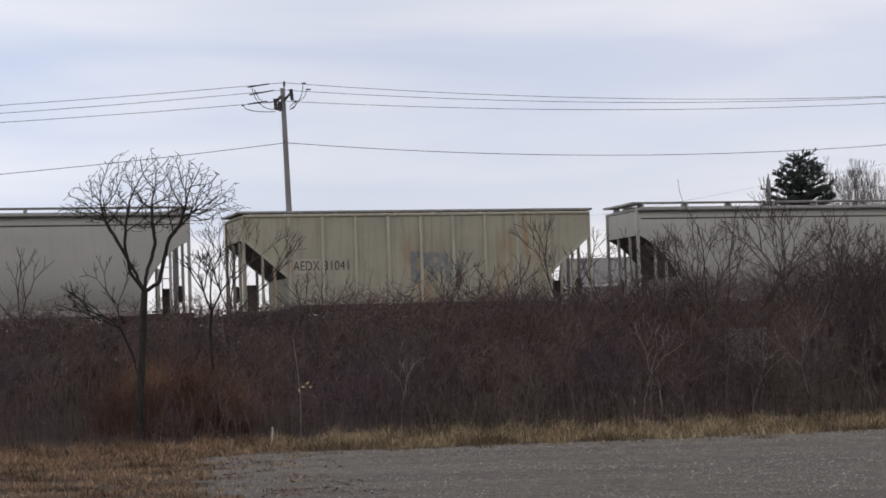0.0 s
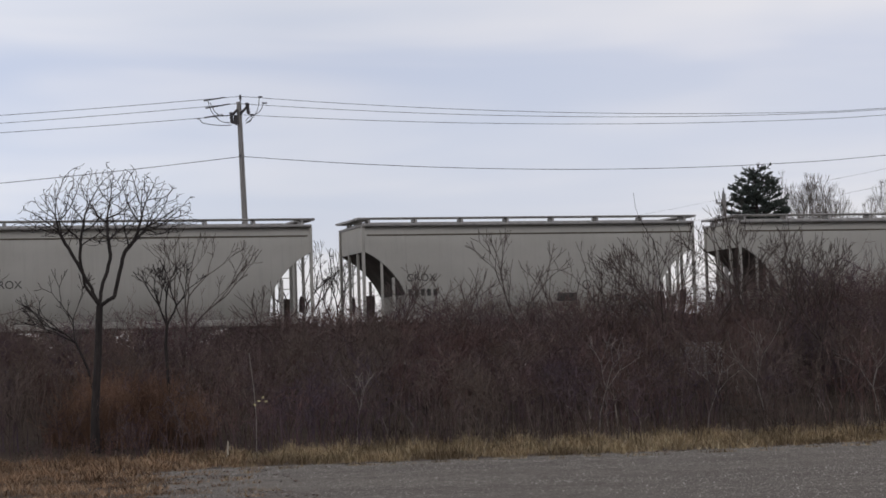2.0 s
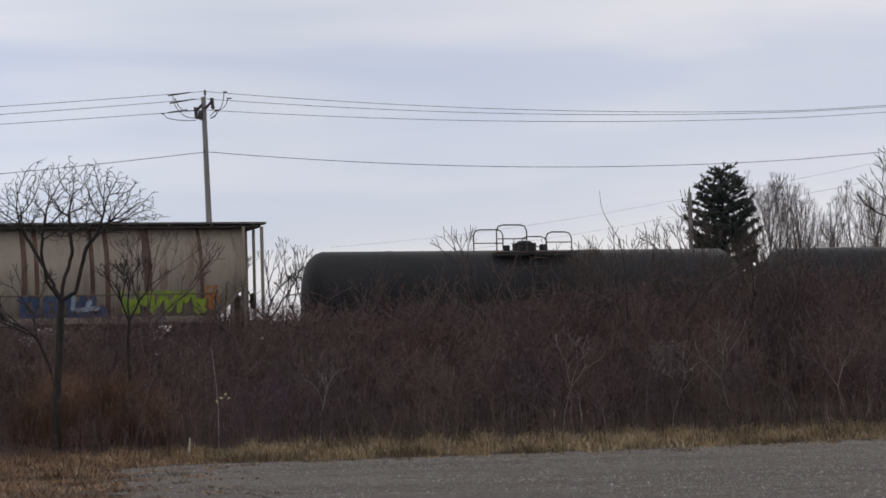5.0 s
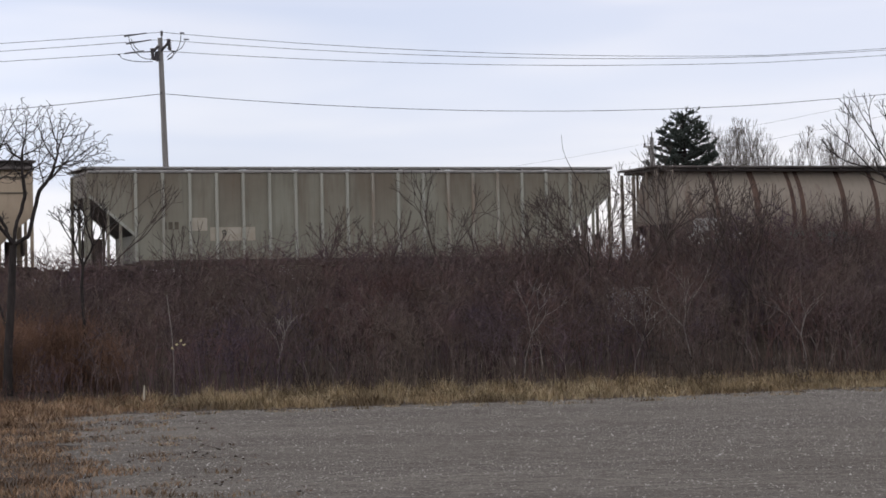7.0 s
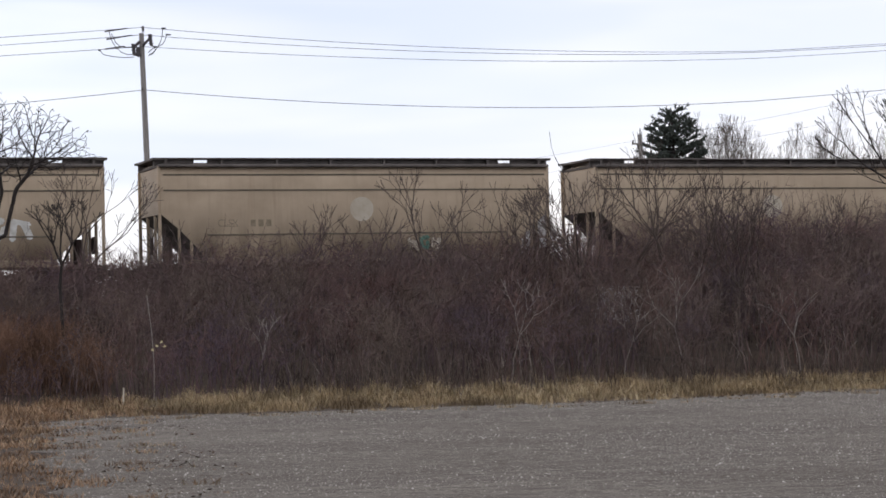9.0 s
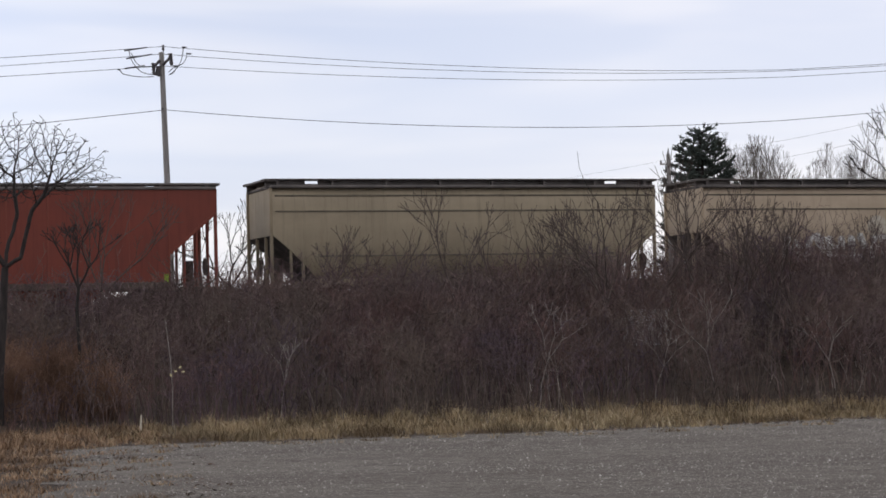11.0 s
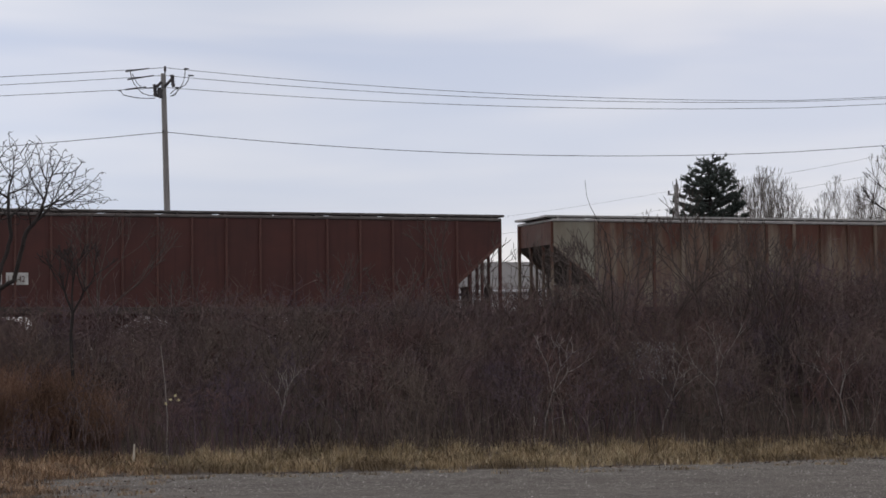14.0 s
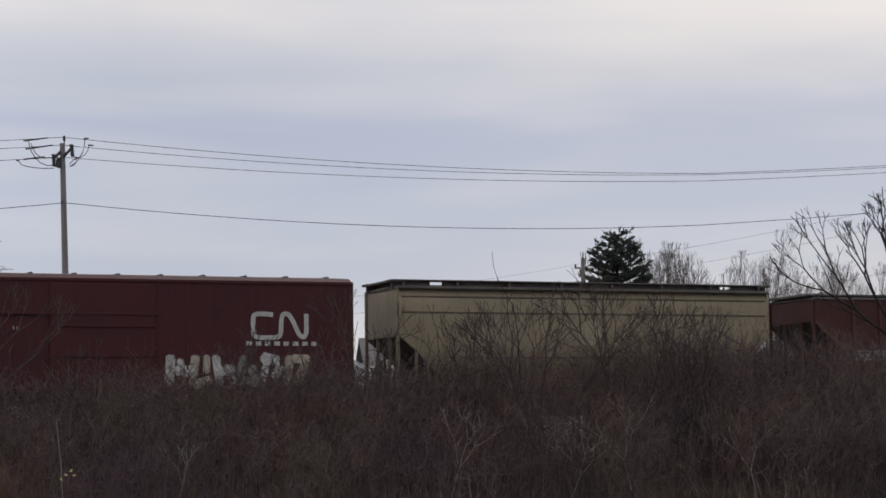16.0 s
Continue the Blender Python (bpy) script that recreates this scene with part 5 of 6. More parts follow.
def domed_tree(base, fork, limbs, middle, radii, seed, label, size=1.0):
    """A short-trunked tree: main limbs from the fork, then twigs that branch towards free room in a dome."""
    rng = np.random.default_rng(seed)
    tree = empty("sumac_tree", Matrix.Translation(base), label, "tree")
    tr = bmesh.new()
    pts = [Vector((-0.20, 0, -0.15)), Vector((-0.17, 0, 0.3 * fork)), Vector((-0.07, 0, 0.65 * fork)), Vector((0, 0, fork))]
    for a, b, ra, rb in zip(pts, pts[1:], (0.13, 0.105, 0.095), (0.105, 0.095, 0.085)):
        rod(tr, a, b, ra, rb, 10)
    part("trunk", tr, M["bark"], tree)
    nodes, parent = [np.zeros(3)], [-1]
    for limb in limbs:
        at = 0
        for goal in limb:
            goal = np.array(goal)
            start = nodes[at]
            steps = max(1, int(np.linalg.norm(goal - start) / 0.12))
            for k in range(1, steps + 1):
                nodes.append(start + (goal - start) * k / steps + rng.normal(0, 0.008, 3))
                parent.append(at)
                at = len(nodes) - 1
    room = rng.uniform(-1, 1, (12000, 3))
    room = room[(np.linalg.norm(room, axis=1) < 1) & (np.linalg.norm(room, axis=1) > 0.45) & (room[:, 2] > -0.05 + 0.25 * np.abs(room[:, 0]))]
    room = room * np.array(radii) * (1 + 0.05 * rng.normal(0, 1, (len(room), 1))) + np.array(middle)
    room = room[:int(2300 / size)]
    for _ in range(75):
        if len(room) == 0:
            break
        pos = np.array(nodes)
        gap = np.linalg.norm(room[:, None] - pos[None], axis=2)
        near = gap.argmin(1)
        reach = gap.min(1)
        pull = {}
        for i, (j, r) in enumerate(zip(near, reach)):
            if r < 0.9 * size:
                v = (room[i] - pos[j]) / r
                pull[j] = pull.get(j, 0) + v
        for j, v in pull.items():
            back = pos[j] - pos[parent[j]] if parent[j] >= 0 else np.zeros(3)
            d = v / (np.linalg.norm(v) + 1e-6) + 7.0 / size * back + np.array([0, 0, 0.22]) + rng.normal(0, 0.12, 3)
            nodes.append(pos[j] + 0.10 * size * d / np.linalg.norm(d))
            parent.append(int(j))
        fresh = np.array(nodes[len(pos):])
        if len(fresh):
            gap = np.linalg.norm(room[:, None] - fresh[None], axis=2).min(1)
            room = room[gap > 0.13 * size]
    area = np.zeros(len(nodes))
    for i in range(len(nodes) - 1, 0, -1):
        area[i] += 0.0068 ** 2.3 if area[i] == 0 else 0.0
        area[parent[i]] += area[i]
    width = np.clip(0.75 * size ** 0.5 * area ** (1 / 2.3), 0.0062 * size ** 0.5, 0.062 * size ** 0.5)
    pos = np.array(nodes) + np.array([0, 0, fork])
    idx = np.arange(1, len(nodes))
    up = np.array(parent)[1:]
    wide = np.where(width[up] > 1.5 * width[idx], width[idx], width[up])
    part("crown", sticks_mesh("crown", pos[up], pos[idx], wide, width[idx], 5), M["bark"], tree, "leafless upturned branches")
    return tree


def gz(x, y):
    v = Vector((x, y, 0)) - NEAR_SIDE
    return ground_height(v.dot(ACROSS))


def build_trees():
    g = gz(-7.2, 54.6)
    domed_tree((-7.62, 54.5, g), 3.85 - g, [
        [(-0.2, 0.0, 0.45), (-0.46, -0.1, 0.95), (-0.72, -0.1, 1.45), (-0.95, 0, 1.85)],
        [(0.03, 0.1, 0.35), (0.14, 0.25, 0.8), (0.27, 0.3, 1.3), (0.2, 0.3, 1.75)],
        [(0.38, -0.1, 0.22), (0.52, -0.15, 0.75), (0.66, -0.2, 1.3), (0.95, -0.2, 1.65)],
        [(-0.3, -0.4, 0.5), (-0.35, -0.8, 1.2), (-0.3, -0.9, 1.7)]], (0.26, 0, 1.55), (2.4, 1.6, 2.0), 3, "leafless dark sumac tree with a spreading domed crown")
    small = "small leafless dark tree rising out of the thicket"
    bare_tree("bare_tree", (-6.2, 56.5, gz(-6.2, 56.5)), [(0.06, 0, 1.2), (0.0, 0, 2.5), (0.05, 0, 3.0)], [(-0.55, 0.1, 0.9), (0.45, -0.2, 0.95), (0.02, 0.25, 1.1)], 8, small, length=0.6, radius=0.03, depth=4, spread=0.5, lift=0.05, shrink=0.76, trunk_r=0.048)
    bare_tree("bare_tree", (-7.95, 56.0, gz(-7.95, 56.0)), [(-0.05, 0, 1.2), (-0.2, 0, 1.9), (-0.5, 0, 2.6)], [(-1.0, 0.1, 0.45), (-0.7, -0.4, 0.8), (-0.2, 0.3, 0.9)], 19, small, length=0.60, radius=0.024, depth=4, spread=0.42, lift=0.02, shrink=0.75, trunk_r=0.04)
    shrub = "leafless brown shrub rising out of the thicket"
    for x, y, top, seed, n in ((-6.6, 65.1, 6.1, 11, 4), (-12.9, 64.8, 5.6, 12, 3), (3.6, 65.4, 6.1, 13, 2), (7.6, 64.2, 5.7, 14, 4), (8.4, 65.1, 5.8, 26, 3), (9.4, 65.8, 6.6, 15, 3), (10.3, 64.5, 6.0, 16, 3), (11.6, 66.4, 5.6, 17, 4), (13.4, 66.7, 5.3, 18, 3), (6.4, 65.8, 5.2, 19, 3), (-0.4, 65.8, 4.7, 20, 2), (-4.0, 65.1, 4.7, 21, 3), (1.6, 65.9, 4.9, 24, 2), (15.5, 67.7, 5.1, 25, 3), (5.2, 65.1, 5.0, 27, 3), (12.4, 65.1, 5.2, 28, 4)):
        g = gz(x, y)
        h = top - g
        rng = random.Random(seed)
        limbs = [(rng.uniform(-0.8, 0.8), rng.uniform(-0.6, 0.6), 0.9) for _ in range(n)]
        bare_tree("bare_shrub", (x, y, g), [(rng.uniform(-0.1, 0.1), 0, 0.22 * h), (rng.uniform(-0.2, 0.2), 0, 0.38 * h)], limbs, seed, shrub, material="shrubbark", length=0.25 * h, radius=0.026, depth=4 if seed % 3 else 3, spread=0.46, lift=0.05, shrink=0.74, min_r=0.0075, category="shrub")
    for x, y, top, seed, turn in ((5.3, 57.5, 2.6, 61, 0.7), (9.6, 59.0, 2.8, 62, -0.6), (-1.2, 55.8, 1.9, 64, 0.3), (8.3, 58.2, 2.1, 66, 0.8), (12.9, 59.6, 2.2, 74, -0.5)):
        g = gz(x, y)
        h = top - g
        bare_tree("bare_sapling", (x - 0.3 * turn, y, g), [(0.1 * turn, 0, 0.25 * h), (0.35 * turn, 0, 0.5 * h)], [(turn, 0.1, 0.8), (-0.5 * turn, -0.2, 0.9), (0.2, 0, 1)], seed, "pale leafless sapling before the thicket", "palebark", length=0.26 * h, radius=0.012, depth=2, spread=0.55, lift=0.03, min_r=0.005, category="sapling", trunk_r=0.016)
    st = bmesh.new()
    g = gz(7.25, 65)
    for pts, r in (([(0.5, 0, 0), (0.52, 0, 2.4), (0.46, 0, 4.0), (0.34, 0, 4.7)], 0.013), ([(0.34, 0, 4.7), (0.12, 0, 5.05), (-0.08, 0, 5.45)], 0.010), ([(-0.08, 0, 5.45), (-0.18, 0, 5.75), (-0.22, 0, 7.15 - g)], 0.007)):
        tube(st, pts, r)
    stalk = empty("dry_stalk", Matrix.Translation((7.25, 65, g)), "single long dry stalk above the thicket", "plant stalk")
    part("stem", st, M["bark"], stalk)
    g = gz(17.7, 62)
    bare_tree("bare_tree", (17.7, 62, g), [(0.05, 0, 1.6), (-0.05, 0, 2.9), (-0.1, 0, 4.3)], [(-1.0, 0.1, 0.42), (-0.85, -0.2, 0.95), (-0.35, 0.25, 1.15), (0.15, -0.3, 1.2), (0.8, 0.1, 0.8)], 95, "large leafless dark tree with arching limbs", length=1.4, radius=0.05, depth=5, spread=0.36, lift=0.07, shrink=0.70, min_r=0.008, trunk_r=0.12)
    for x, y, top, seed in ((-4.1, 87, 7.2, 31), (-2.9, 90, 6.4, 32), (-16, 98, 8.0, 33), (2.0, 101, 7.2, 34)):
        bare_tree("bare_tree", (x, y, 2.1), [(0, 0, 1.0), (0.1, 0, 1.8)], [(-0.5, 0, 1), (0.5, 0.2, 1), (0.05, -0.3, 1)], seed, "small leafless grey tree beyond the tracks", "bark", length=(top - 3.9) * 0.34, radius=0.045, depth=5, spread=0.42, lift=0.05, min_r=0.008)
    for x, y, top, seed in ((20.9, 114, 12.5, 41), (23.7, 116, 11.2, 43), (25.8, 114, 12.1, 44), (28.0, 117, 10.6, 45), (29.0, 116, 11.0, 46), (30.6, 118, 10.8, 47), (20.4, 124, 9.6, 48), (24.2, 122, 10.4, 49), (26.3, 120, 10.3, 53), (33.5, 121, 11.4, 50), (-24, 122, 9.0, 51), (-21, 127, 8.6, 52)):
        far_tree(x, y, top, seed, 4 if seed == 41 else 2 + seed % 2)


def far_tree(x, y, top, seed, stems=3):
    """A leafless tree whose stems part low down and rise into a fan of fine twigs."""
    rng = random.Random(seed)
    tree = empty("bare_tree", Matrix.Translation((x, y, 2.1)), "tall leafless grey tree beyond the houses", "tree")
    h = top - 2.1
    tr = bmesh.new()
    fork = 0.16 * h
    rod(tr, (0, 0, -0.1), (0, 0, fork), 0.17, 0.14, 8)
    out = []
    for i in range(stems):
        w = 2 * math.pi * (i + rng.uniform(-0.25, 0.25)) / stems
        lean = rng.uniform(0.10, 0.26) if stems > 1 else 0.05
        reach = h * rng.uniform(0.80, 1.0) - fork
        pts = [Vector((0, 0, fork - 0.05))]
        for k in range(1, 8):
            f = k / 7
            pts.append(Vector((math.cos(w) * lean * reach * f ** 0.8 + rng.gauss(0, 0.05), math.sin(w) * lean * reach * f ** 0.8 + rng.gauss(0, 0.05), fork + reach * f)))
        for k, (a, b) in enumerate(zip(pts, pts[1:])):
            rod(tr, a, b, 0.10 * (1 - k / 7.4), 0.10 * (1 - (k + 1) / 7.4), 6)
        for _ in range(16):
            f = rng.uniform(0.22, 0.98) ** 0.85
            j = min(int(f * 7), 6)
            p0 = pts[j].lerp(pts[j + 1], f * 7 - j)
            u = rng.uniform(0, 2 * math.pi)
            d = Vector((math.cos(u) * 0.55 + math.cos(w) * 0.2, math.sin(u) * 0.55 + math.sin(w) * 0.2, 1.0))
            grow(rng, p0, d, (1.12 - f) * h * 0.17 + 0.22, 0.026 * (1.3 - f), 3, out, 0.30, 0.10, 0.74, 1.0)
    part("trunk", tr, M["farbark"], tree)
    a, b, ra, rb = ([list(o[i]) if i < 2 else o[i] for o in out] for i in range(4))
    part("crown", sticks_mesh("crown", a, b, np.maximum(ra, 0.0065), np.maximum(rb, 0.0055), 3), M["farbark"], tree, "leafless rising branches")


build_trees()


def pine(x, y, height, shape, seed, label, boughs=260):
    """A dense conifer. shape: (distance below the tip, reach of the boughs) pairs."""
    rng = np.random.default_rng(seed)
    tree = empty("pine_tree", Matrix.Translation((x, y, 2.1)), label, "tree")
    tr = bmesh.new()
    rod(tr, (0, 0, -0.1), (0.05, 0, height * 0.5), 0.2, 0.12, 10)
    rod(tr, (0.05, 0, height * 0.5), (-0.05, 0, height - 0.3), 0.12, 0.03, 9)
    part("trunk", tr, M["bark"], tree)
    drops, reaches = [p[0] for p in shape], [p[1] for p in shape]
    A, B, RA, RB, NA, NB = [], [], [], [], [], []
    for k in range(boughs):
        drop = drops[-1] * ((k + 0.5) / boughs) ** 0.8 + rng.normal(0, 0.05)
        w = k * 2.39996 + rng.normal(0, 0.25)
        reach = float(np.interp(drop, drops, reaches)) * rng.uniform(0.72, 1.06)
        out = np.array([math.cos(w), math.sin(w), 0.0])
        p0 = np.array([0, 0, height - drop - 0.30 * reach])
        bend = [p0 + out * reach * f + np.array([0, 0, 0.42 * reach * f ** 2.2 - 0.10 * reach * f]) for f in (0.0, 0.35, 0.7, 1.0)]
        for i in range(3):
            A.append(bend[i]), B.append(bend[i + 1]), RA.append(0.03 - 0.008 * i), RB.append(0.022 - 0.007 * i)
        side = np.array([-out[1], out[0], 0.0])
        twigs = max(6, int(14 * reach))
        for j in range(twigs):
            f = rng.uniform(0.25, 1.0)
            i = 0 if f < 0.35 else (1 if f < 0.7 else 2)
            g = (f - (0.0, 0.35, 0.7)[i]) / 0.35
            c = bend[i] * (1 - min(g, 1)) + bend[i + 1] * min(g, 1)
            d = out * rng.uniform(0.4, 1.0) + side * rng.normal(0, 0.75) + np.array([0, 0, rng.uniform(0.15, 0.7)])
            d /= np.linalg.norm(d)
            tip = c + d * rng.uniform(0.16, 0.34)
            A.append(c), B.append(tip), RA.append(0.010), RB.append(0.006)
            m = 10
            t = rng.uniform(0.25, 1.05, (m, 1))
            base = c * (1 - t) + tip * t
            v = d * rng.uniform(0.4, 1.1, (m, 1)) + rng.normal(0, 0.55, (m, 3)) + np.array([0, 0, 0.25])
            v /= np.linalg.norm(v, axis=1, keepdims=True)
            NA.append(base), NB.append(base + v * rng.uniform(0.08, 0.15, (m, 1)))
    part("branch_frame", sticks_mesh("branch_frame", A, B, RA, RB), M["bark"], tree)
    na, nb = np.concatenate(NA), np.concatenate(NB)
    part("needles", sticks_mesh("needles", na, nb, np.full(len(na), 0.022), np.full(len(na), 0.013)), M["needles"], tree, "dark green needle tufts")


pine(14.42, 88, 7.78, [(0.0, 0.42), (0.25, 0.72), (0.6, 0.96), (1.1, 1.2), (1.8, 1.38), (2.4, 1.5), (3.4, 1.5), (5.6, 1.75), (6.6, 1.6)], 77, "dark green pine with ragged layered boughs", 240)
pine(-18.9, 95, 6.7, [(0.0, 0.1), (2.0, 0.75), (5.0, 1.2)], 78, "small dark evergreen beyond the tracks", 90)


# ---- houses beyond the tracks ----
def house(x, y, width, deep, eave, ridge, wall, turn, label, side_gable=False, windows=()):
    h = empty("house", Matrix.Translation((x, y, 2.0)) @ Matrix.Rotation(turn, 4, "Z"), label, "house")
    w, d = width / 2, deep
    vs = [(-w, 0, 0), (w, 0, 0), (w, d, 0), (-w, d, 0), (-w, 0, eave), (w, 0, eave), (w, d, eave), (-w, d, eave), (0, 0, ridge), (0, d, ridge)]
    part("wall", mesh_of("house_wall", vs, [(0, 1, 5, 8, 4), (1, 2, 6, 5), (2, 3, 7, 9, 6), (3, 0, 4, 7)]), wall, h)
    o = 0.35
    for sgn in (-1, 1):
        sl = (ridge - eave) / w
        e = (sgn * (w + o), eave - sl * o)
        vs = [(0, -o, ridge), (e[0], -o, e[1]), (e[0], d + o, e[1]), (0, d + o, ridge)]
        vs += [(a, b, c + 0.14) for a, b, c in vs]
        part("roof", mesh_of("house_roof", vs, [(0, 1, 2, 3), (4, 5, 6, 7), (0, 1, 5, 4), (1, 2, 6, 5), (2, 3, 7, 6), (3, 0, 4, 7)]), M["shingle"], h)
        fb = bmesh.new()
        L = math.hypot(w + o, sl * (w + o))
        m = Matrix.Translation(((e[0]) / 2, -o - 0.03, (ridge + e[1]) / 2 + 0.02)) @ Matrix.Rotation(sgn * math.atan(sl), 4, "Y") @ Matrix.Diagonal((L, 0.05, 0.24, 1))
        bmesh.ops.create_cube(fb, size=1, matrix=m)
        part("fascia", fb, M["trimwhite"], h)
    n = int(eave / 0.16)
    for k in range(1, n):
        part("siding_board", boxes(((-w, -0.015, k * 0.16), (w, 0.004, k * 0.16 + 0.02))), wall, h)
    for wx, wz, ww, wh in windows:
        win = part("window", boxes(((wx - ww / 2 - 0.08, -0.05, wz - 0.08), (wx + ww / 2 + 0.08, 0.02, wz + wh + 0.08)), bevel=0.01), M["trimwhite"], h)
        part("pane", boxes(((wx - ww / 2, -0.06, wz), (wx + ww / 2, -0.045, wz + wh / 2 - 0.03))), M["glass"], win)
        part("pane", boxes(((wx - ww / 2, -0.06, wz + wh / 2 + 0.03), (wx + ww / 2, -0.045, wz + wh))), M["glass"], win)
    return h


def long_house(x, y, width, deep, eave, ridge, label):
    """A house whose roof slopes towards the tracks."""
    h = empty("house", Matrix.Translation((x, y, 2.0)), label, "house")
    w, d = width / 2, deep
    vs = [(-w, 0, 0), (w, 0, 0), (w, d, 0), (-w, d, 0), (-w, 0, eave), (w, 0, eave), (w, d, eave), (-w, d, eave), (-w, d / 2, ridge), (w, d / 2, ridge)]
    part("wall", mesh_of("house_wall", vs, [(0, 1, 5, 4), (1, 2, 6, 9, 5), (2, 3, 7, 6), (3, 0, 4, 8, 7)]), M["trimwhite"], h)
    sl, o = (ridge - eave) / (d / 2), 0.4
    for sgn in (-1, 1):
        ye = d / 2 + sgn * (d / 2 + o)
        vs = [(-w - o, d / 2, ridge), (w + o, d / 2, ridge), (w + o, ye, eave - sl * o), (-w - o, ye, eave - sl * o)]
        vs += [(a, b, c + 0.14) for a, b, c in vs]
        part("roof", mesh_of("house_roof", vs, [(0, 1, 2, 3), (4, 5, 6, 7), (0, 1, 5, 4), (1, 2, 6, 5), (2, 3, 7, 6), (3, 0, 4, 7)]), M["shingle"], h)
    part("gutter", boxes(((-w - o, -o - 0.12, eave - sl * o - 0.04), (w + o, -o, eave - sl * o + 0.10)), bevel=0.02), M["trimwhite"], h)
    for wx in (-2.2, 0.4, 2.4):
        win = part("window", boxes(((wx - 0.55, -0.05, 2.2), (wx + 0.55, 0.02, 3.6)), bevel=0.01), M["trimwhite"], h)
        part("pane", boxes(((wx - 0.45, -0.06, 2.3), (wx + 0.45, -0.045, 3.5))), M["glass"], win)


def build_houses():
    house(3.0, 122, 7.0, 10, 3.9, 5.65, M["siding"], radians(4), "pale lilac-grey house with white gable trim", windows=((-2.0, 1.0, 0.9, 1.2), (1.6, 1.0, 0.9, 1.2)))
    long_house(10.2, 125, 6.2, 9, 4.1, 5.65, "white house with a broad dark grey roof")
    house(30.9, 123, 7.4, 10, 4.2, 6.6, M["siding2"], radians(-6), "dark grey house with white window frames", windows=((-1.9, 3.0, 0.9, 1.2), (1.2, 3.0, 0.9, 1.2)))


build_houses()


def build_cabinet():
    # invented cabinet that supplies the pale patch showing through the thicket
    p = track(6.05, -6.2)
    cab = empty("added_cabinet", Matrix.Translation((p.x, p.y, 1.55)) @ Matrix.Rotation(ALPHA, 4, "Z"), "pale cabinet added for an unclear pale patch in the thicket", "cabinet")
    part("housing", boxes(((-0.62, 0, 0), (0.62, 0.6, 1.05)), bevel=0.03), M["concrete"], cab)
    part("lid", boxes(((-0.67, -0.05, 1.05), (0.67, 0.65, 1.11)), bevel=0.015), M["concrete"], cab)
    for x in (-0.3, 0.3):
        d = part("door", boxes(((x - 0.28, -0.03, 0.1), (x + 0.28, 0.004, 0.98)), bevel=0.012), M["concrete"], cab)
        part("handle", boxes(((x + 0.18, -0.06, 0.4), (x + 0.21, -0.028, 0.58))), M["underframe"], d)


build_cabinet()


